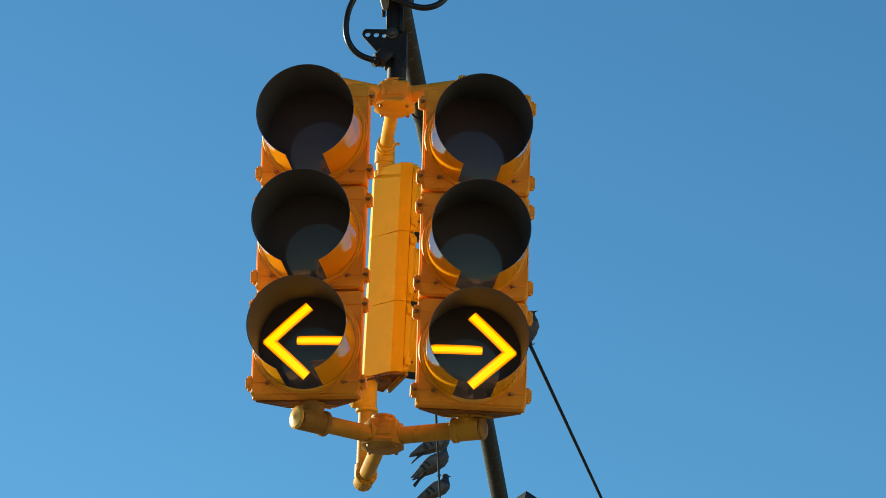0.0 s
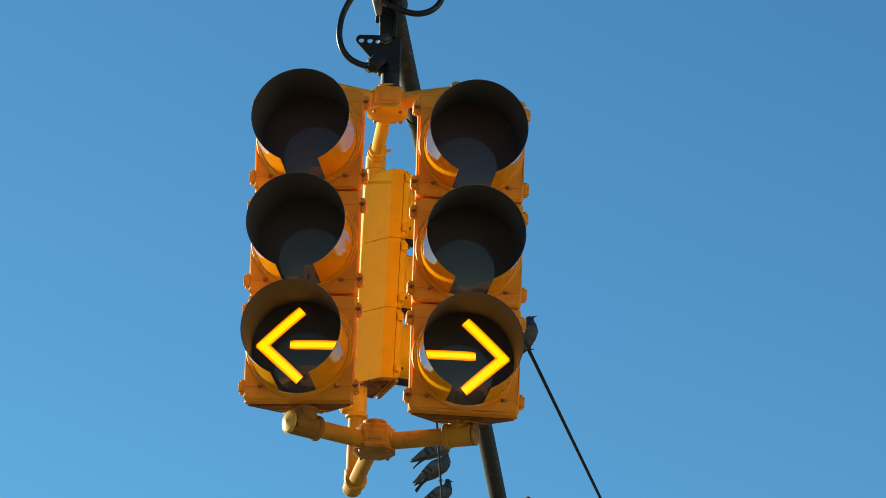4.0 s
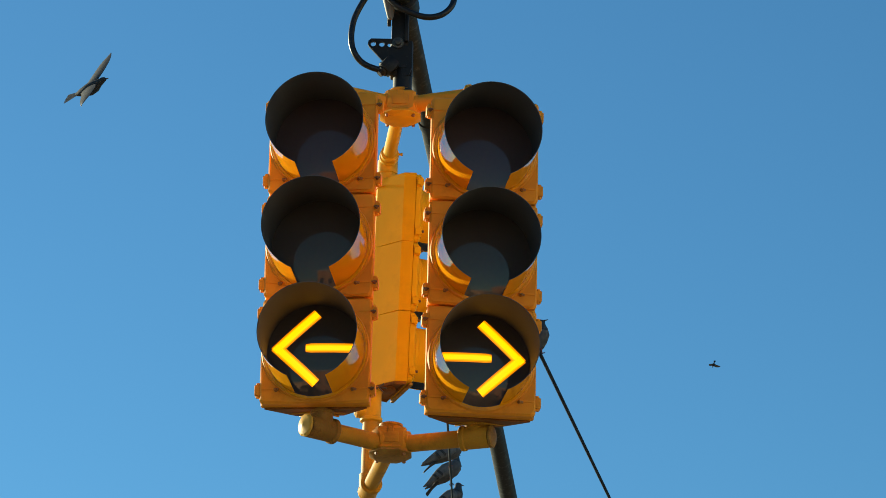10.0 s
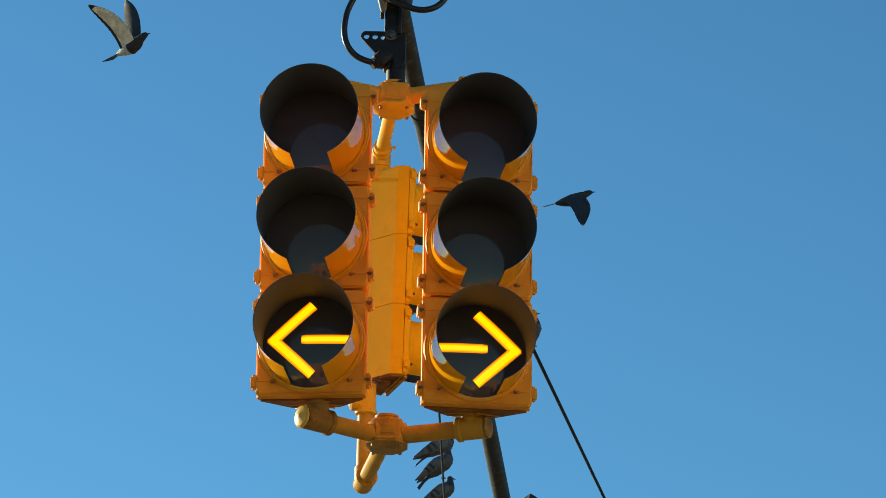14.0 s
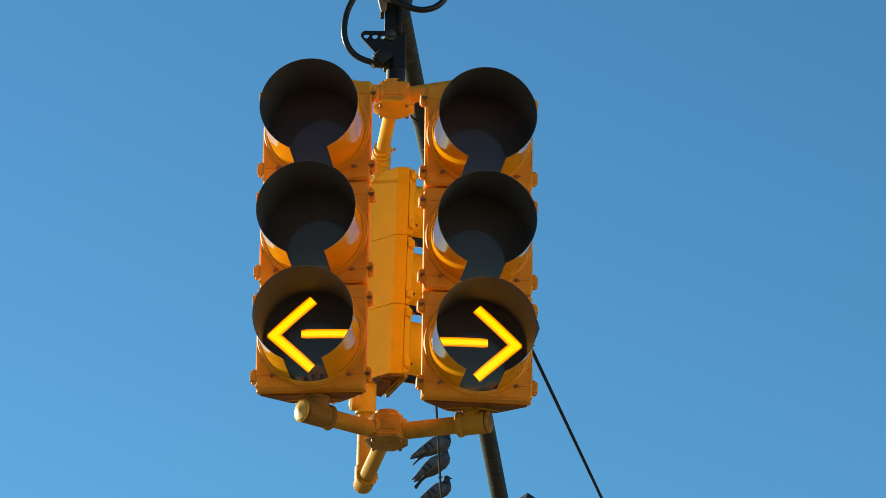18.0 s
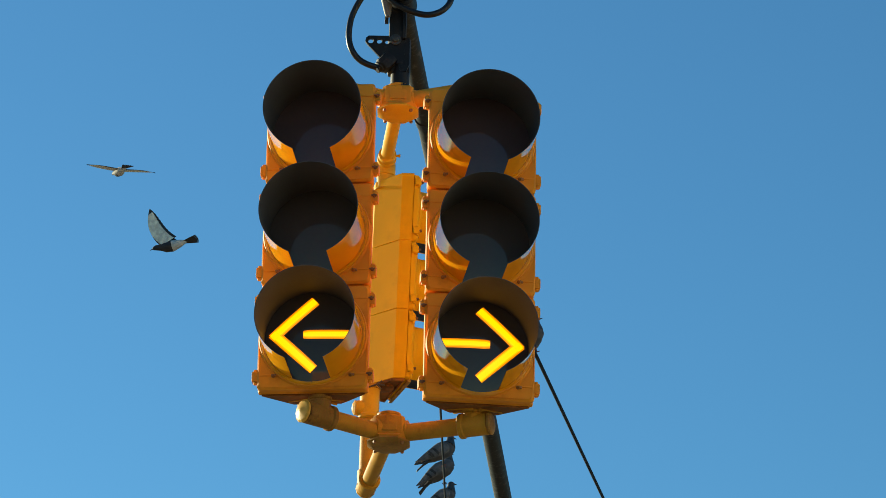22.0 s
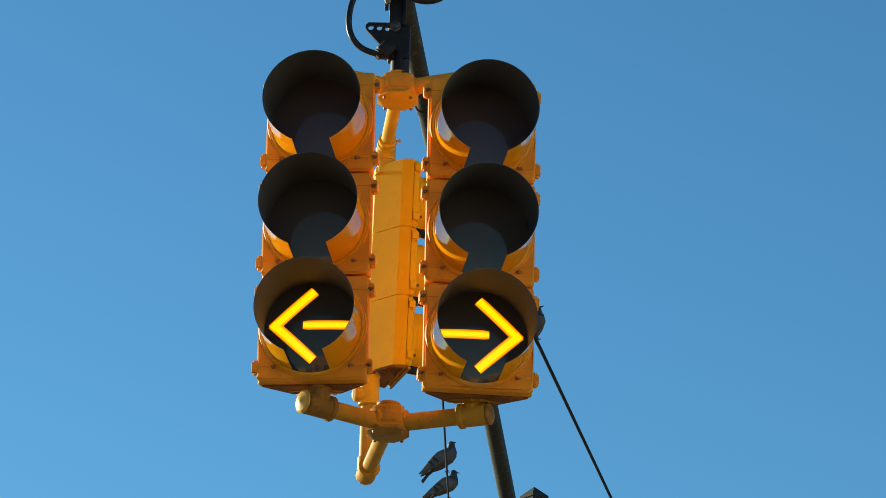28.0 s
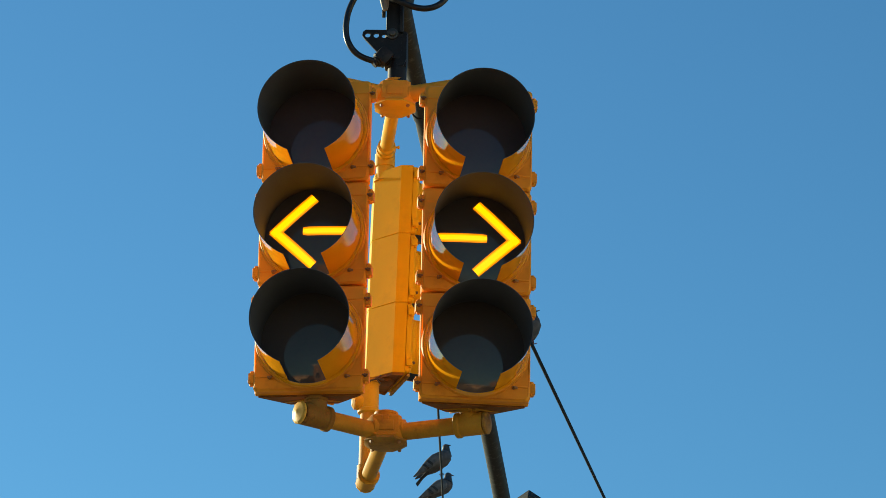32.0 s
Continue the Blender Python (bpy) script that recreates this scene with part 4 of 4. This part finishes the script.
# ---- what moves ----
# seconds, then the cluster's turn about its pin: fore and aft, sideways, twist
SWING_ROWS = [
    (0.0, 1.397, 0.352, -1.452),
    (0.5, 0.511, -1.007, -1.763),
    (1.0, -2.272, 0.390, -1.511),
    (1.5, -1.389, 1.797, -0.181),
    (2.0, 0.972, 0.625, -0.147),
    (2.5, 0.321, -0.689, -0.123),
    (3.0, -2.508, -0.235, 0.052),
    (3.5, -2.321, 0.895, -0.295),
    (4.0, 1.013, 0.528, -0.131),
    (4.5, 0.955, -0.734, 0.226),
    (5.0, -2.044, -0.582, 0.009),
    (5.5, -2.395, 1.030, -1.118),
    (6.0, 0.491, 0.187, -0.699),
    (6.5, 1.071, -0.516, 0.275),
    (7.0, -1.838, -0.640, 0.283),
    (7.5, -2.153, -0.212, 0.292),
    (8.0, 1.185, -0.035, 0.478),
    (8.5, 1.931, -0.458, 0.357),
    (9.0, -1.489, -0.604, 0.270),
    (9.5, -2.668, 0.094, 0.121),
    (10.0, 0.735, 0.043, 0.143),
    (10.5, 2.244, -0.835, 0.066),
    (11.0, -1.070, -0.754, 0.054),
    (11.5, -3.139, -0.409, -0.353),
    (12.0, 0.268, -0.717, 0.016),
    (12.5, 2.641, -0.612, 0.170),
    (13.0, -0.272, -0.825, -0.051),
    (13.5, -2.549, -0.364, 0.161),
    (14.0, 0.293, -0.393, 0.338),
    (14.5, 2.700, -0.598, 0.696),
    (15.0, 0.036, -0.550, 0.203),
    (15.5, -3.011, 0.019, -0.036),
    (16.0, -0.776, -0.220, 0.221),
    (16.5, 2.456, -0.700, 0.397),
    (17.0, 0.663, -0.523, 0.540),
    (17.5, -2.814, 0.044, 0.069),
    (18.0, -1.365, -0.446, 0.163),
    (18.5, 1.929, -0.661, 0.699),
    (19.0, 0.568, 0.261, 0.536),
    (19.5, -3.318, 1.073, 0.122),
    (20.0, -2.777, 0.892, -0.160),
    (20.5, 0.676, 0.428, 0.224),
    (21.0, 0.722, 0.115, -0.011),
    (21.5, -2.324, 0.129, -0.041),
    (22.0, -2.429, -0.096, -0.139),
    (22.5, 0.527, -0.643, -0.088),
    (23.0, 1.034, -0.082, -0.048),
    (23.5, -0.752, 0.408, -0.090),
    (24.0, -1.675, -0.705, -0.172),
    (24.5, 0.193, -1.070, 0.483),
    (25.0, 1.332, 0.133, 0.160),
    (25.5, -0.411, 0.950, -0.720),
    (26.0, -1.532, -0.456, -0.190),
    (26.5, -0.033, -1.293, 0.275),
    (27.0, 1.634, -0.058, 0.184),
    (27.5, 0.589, 1.055, -0.141),
    (28.0, -1.211, -0.016, -0.179),
    (28.5, -0.161, -1.500, 0.272),
    (29.0, 1.701, -0.248, 0.507),
    (29.5, 1.224, 1.219, -0.319),
    (30.0, -0.879, 0.269, -0.742),
    (30.5, -0.625, -1.634, -0.635),
    (31.0, 1.225, -0.660, -0.531),
    (31.5, 1.173, 0.948, -0.854),
    (32.0, -0.648, -0.102, -1.204),
]
# kind, phase of the beat, (bank, climb, heading), wings: (middle, swing, sweep, lean), then seconds and place
FLIGHTS = [
    (3, 6.18, (0, -26.3, 163.6), (12, 50, 0, 0), [(7.20, 29.72, 53.81, 27.29), (8.40, 6.72, 57.13, 24.75), (8.50, 4.81, 57.40, 24.54), (8.60, 2.94, 57.63, 24.27), (8.90, -0.26, 58.60, 21.84), (9.00, -1.28, 58.87, 21.43), (9.10, -2.04, 59.13, 20.11), (10.30, -12.72, 62.33, 9.72)]),
    (1, 1.76, (0, -13.6, 175.2), (12, 50, 0, 0), [(7.30, 29.20, 56.19, 32.20), (8.50, 7.09, 60.71, 26.52), (8.60, 5.25, 61.08, 26.05), (8.70, 3.44, 61.47, 25.40), (9.10, -5.20, 62.19, 23.06), (9.20, -6.54, 62.31, 22.34), (9.30, -7.88, 62.32, 21.82), (10.50, -23.90, 62.49, 15.65)]),
    (2, 4.55, (40, -8, 140.0), (12, 50, 0, 0), [(7.60, 29.64, 50.53, 34.07), (8.80, 6.67, 65.63, 26.19), (8.90, 4.76, 66.89, 25.53), (9.00, 3.04, 68.17, 24.56), (9.10, 1.73, 69.43, 23.41), (10.30, -14.07, 84.56, 9.60)]),
    (1, 5.36, (0, -52.5, 118.4), (12, 50, 0, 0), [(8.10, 45.99, 135.38, 104.25), (9.30, 20.52, 152.82, 73.19), (9.40, 18.40, 154.27, 70.60), (9.50, 16.56, 155.45, 68.38), (9.60, 15.01, 156.68, 65.84), (9.70, 13.92, 157.52, 64.01), (9.80, 13.39, 158.37, 61.94), (9.90, 12.98, 159.26, 59.65), (10.00, 12.81, 160.01, 57.58), (10.10, 13.07, 160.74, 55.38), (10.20, 13.13, 161.46, 53.17), (11.40, 13.85, 170.07, 26.67)]),
    (1, 6.07, (55, 10.7, -32.7), (12, 50, -16, 0), [(8.80, -12.77, 28.00, 15.65), (10.00, -2.67, 22.24, 11.40), (10.10, -1.83, 21.76, 11.05), (10.20, -0.96, 21.28, 10.56), (11.40, 9.49, 15.52, 4.71)]),
    (1, 5.65, (0, 0.4, -5.1), (12, 50, 0, 0), [(12.20, -16.94, 25.28, 12.17), (13.40, 1.29, 23.65, 12.32), (13.50, 2.81, 23.51, 12.33), (14.70, 21.04, 21.88, 12.48)]),
    (3, 4.97, (28, 12, -40), (12, 50, 6, 0), [(12.70, -12.25, 26.50, 8.25), (13.90, -2.87, 20.50, 10.48), (14.00, -2.09, 20.00, 10.67), (14.10, -1.40, 19.50, 10.69), (15.30, 6.91, 13.50, 10.96)]),
    (1, 2.48, (24, 13.6, -9.2), (12, 55, -9, 0), [(12.80, -4.14, 24.36, 8.00), (14.00, 0.90, 22.94, 10.84), (14.10, 1.32, 22.82, 11.08), (14.20, 1.87, 22.67, 11.37), (14.30, 2.48, 22.54, 11.52), (14.40, 3.12, 22.38, 11.71), (15.60, 10.74, 20.44, 14.04)]),
    (3, 6.23, (8, -14, 172), (30, 60, 0, 20), [(20.50, 20.98, 25.32, 21.06), (21.70, 2.35, 25.69, 13.71), (21.80, 0.79, 25.72, 13.09), (21.90, -0.70, 25.72, 12.35), (22.00, -2.26, 25.62, 11.50), (22.10, -3.52, 25.37, 10.92), (23.30, -18.59, 22.43, 3.93)]),
    (3, 4.75, (-6, 3.3, 120), (12, 55, 5.5, 0), [(20.60, 14.75, 7.97, 14.97), (21.80, -0.89, 28.52, 14.97), (21.90, -2.20, 30.23, 14.97), (22.00, -3.40, 31.96, 14.76), (22.10, -4.60, 33.59, 14.74), (23.30, -19.05, 53.10, 14.44)]),
    (3, 5.80, (0, -20.2, -172.4), (12, 50, 0, 0), [(26.30, 14.67, 22.34, 21.00), (27.50, -0.96, 20.27, 11.06), (27.60, -2.26, 20.10, 10.23), (28.80, -17.90, 18.02, 3.00)]),
]
# the pigeon that takes off: seconds and place
LEAVE = [(24.00, 0.19, 18.49, 7.68), (24.10, 0.40, 18.45, 7.81), (24.20, 0.61, 18.42, 7.89), (24.30, 0.80, 18.35, 8.05), (24.40, 1.06, 18.24, 8.15), (24.50, 1.46, 18.19, 8.31), (24.60, 1.86, 18.14, 8.47), (24.70, 2.33, 18.02, 8.62), (25.90, 7.45, 16.69, 10.60)]

def flap(wing_pair, start, end, phase, rest):
    """Beat a pair of wings between start and end; rest: their poses at rest, each by its side."""
    for s, wing in zip((-1, 1), wing_pair):
        rows = [(0.0, rest(s, 0.0))]
        t = max(start, 0.1)
        while t < min(end, 31.9):
            rows.append((t, rest(s, math.sin(2 * math.pi * 6.6 * t + phase))))
            t += 1 / 30
        rows.append((32.0, rest(s, 0.0)))
        walk(wing, rows)


def motions():
    walk(signal, [(t, pose(*PIVOT, a, b, c)) for t, a, b, c in SWING_ROWS])
    # arrows: pushed up to the lens face while lit, drawn back into the housing while dark
    step = 1 / 30
    beats = [(n - 0.04, n + 0.36) for n in range(31)]
    for lit in (lit_l, lit_r):
        for k, spans in ((2, beats), (1, [(30.4, 33.0)])):
            ob = lit[k]
            here = ob.matrix_basis.copy()
            back = here @ pose(0, 0.03, 0)
            rows = [(0.0, here if spans[0][0] <= 0 else back)]
            for a, b in spans:
                if a > 0:
                    rows += [(a - step, back), (a, here)]
                if b < 32:
                    rows += [(b - step, here), (b, back)]
            rows.append((32.0, here if spans[-1][1] >= 32 else back))
            walk(ob, rows)
    # one pigeon takes off from the thin wire
    sat = leaving.matrix_basis.copy()
    rows = [(0.0, sat), (LEAVE[0][0] - 0.2, sat)] + [(t, pose(x, y, z, 0, 14, 6)) for t, x, y, z in LEAVE] + [(32.0, pose(*LEAVE[-1][1:], 0, 14, 6))]
    walk(leaving, rows)
    for s, wing in zip((-1, 1), leaving_wings):
        joint = Matrix.Translation((0.03, s * 0.045, 0.11))

        def opened(k, q):
            return joint @ pose(0, 0, 0, s * q) @ pose(0, 0, 0, 0, 0, -s * 78 * k) @ pose(0, 0, 0, s * 80 * k) @ joint.inverted()

        beats = ((23.9, 60), (24.0, -10), (24.1, 55), (24.2, -40), (24.3, -25), (24.4, 62), (24.5, 25), (24.6, -30), (24.7, -42), (24.8, 55), (24.9, -40), (25.0, 60), (25.1, -40), (25.2, 60))
        keys = [(0.0, opened(0, 0)), (23.75, opened(0, 0)), (23.83, opened(0.6, 30))] + [(t, opened(1, q)) for t, q in beats] + [(32.0, opened(1, 10))]
        walk(wing, keys)
    for kind, phase, (bank, climb, heading), (middle, swing, sweep, lean), rows in FLIGHTS:
        bird, wings = flying_pigeon(kind)
        keys = [(t, pose(x, y, z, bank, -climb, heading)) for t, x, y, z in rows]
        walk(bird, [(0.0, keys[0][1])] + keys + [(32.0, keys[-1][1])])
        flap(wings, rows[0][0], rows[-1][0], phase, lambda s, q: pose(0.02, s * 0.03, 0.02, s * (middle + swing * q), lean, s * sweep))



motions()
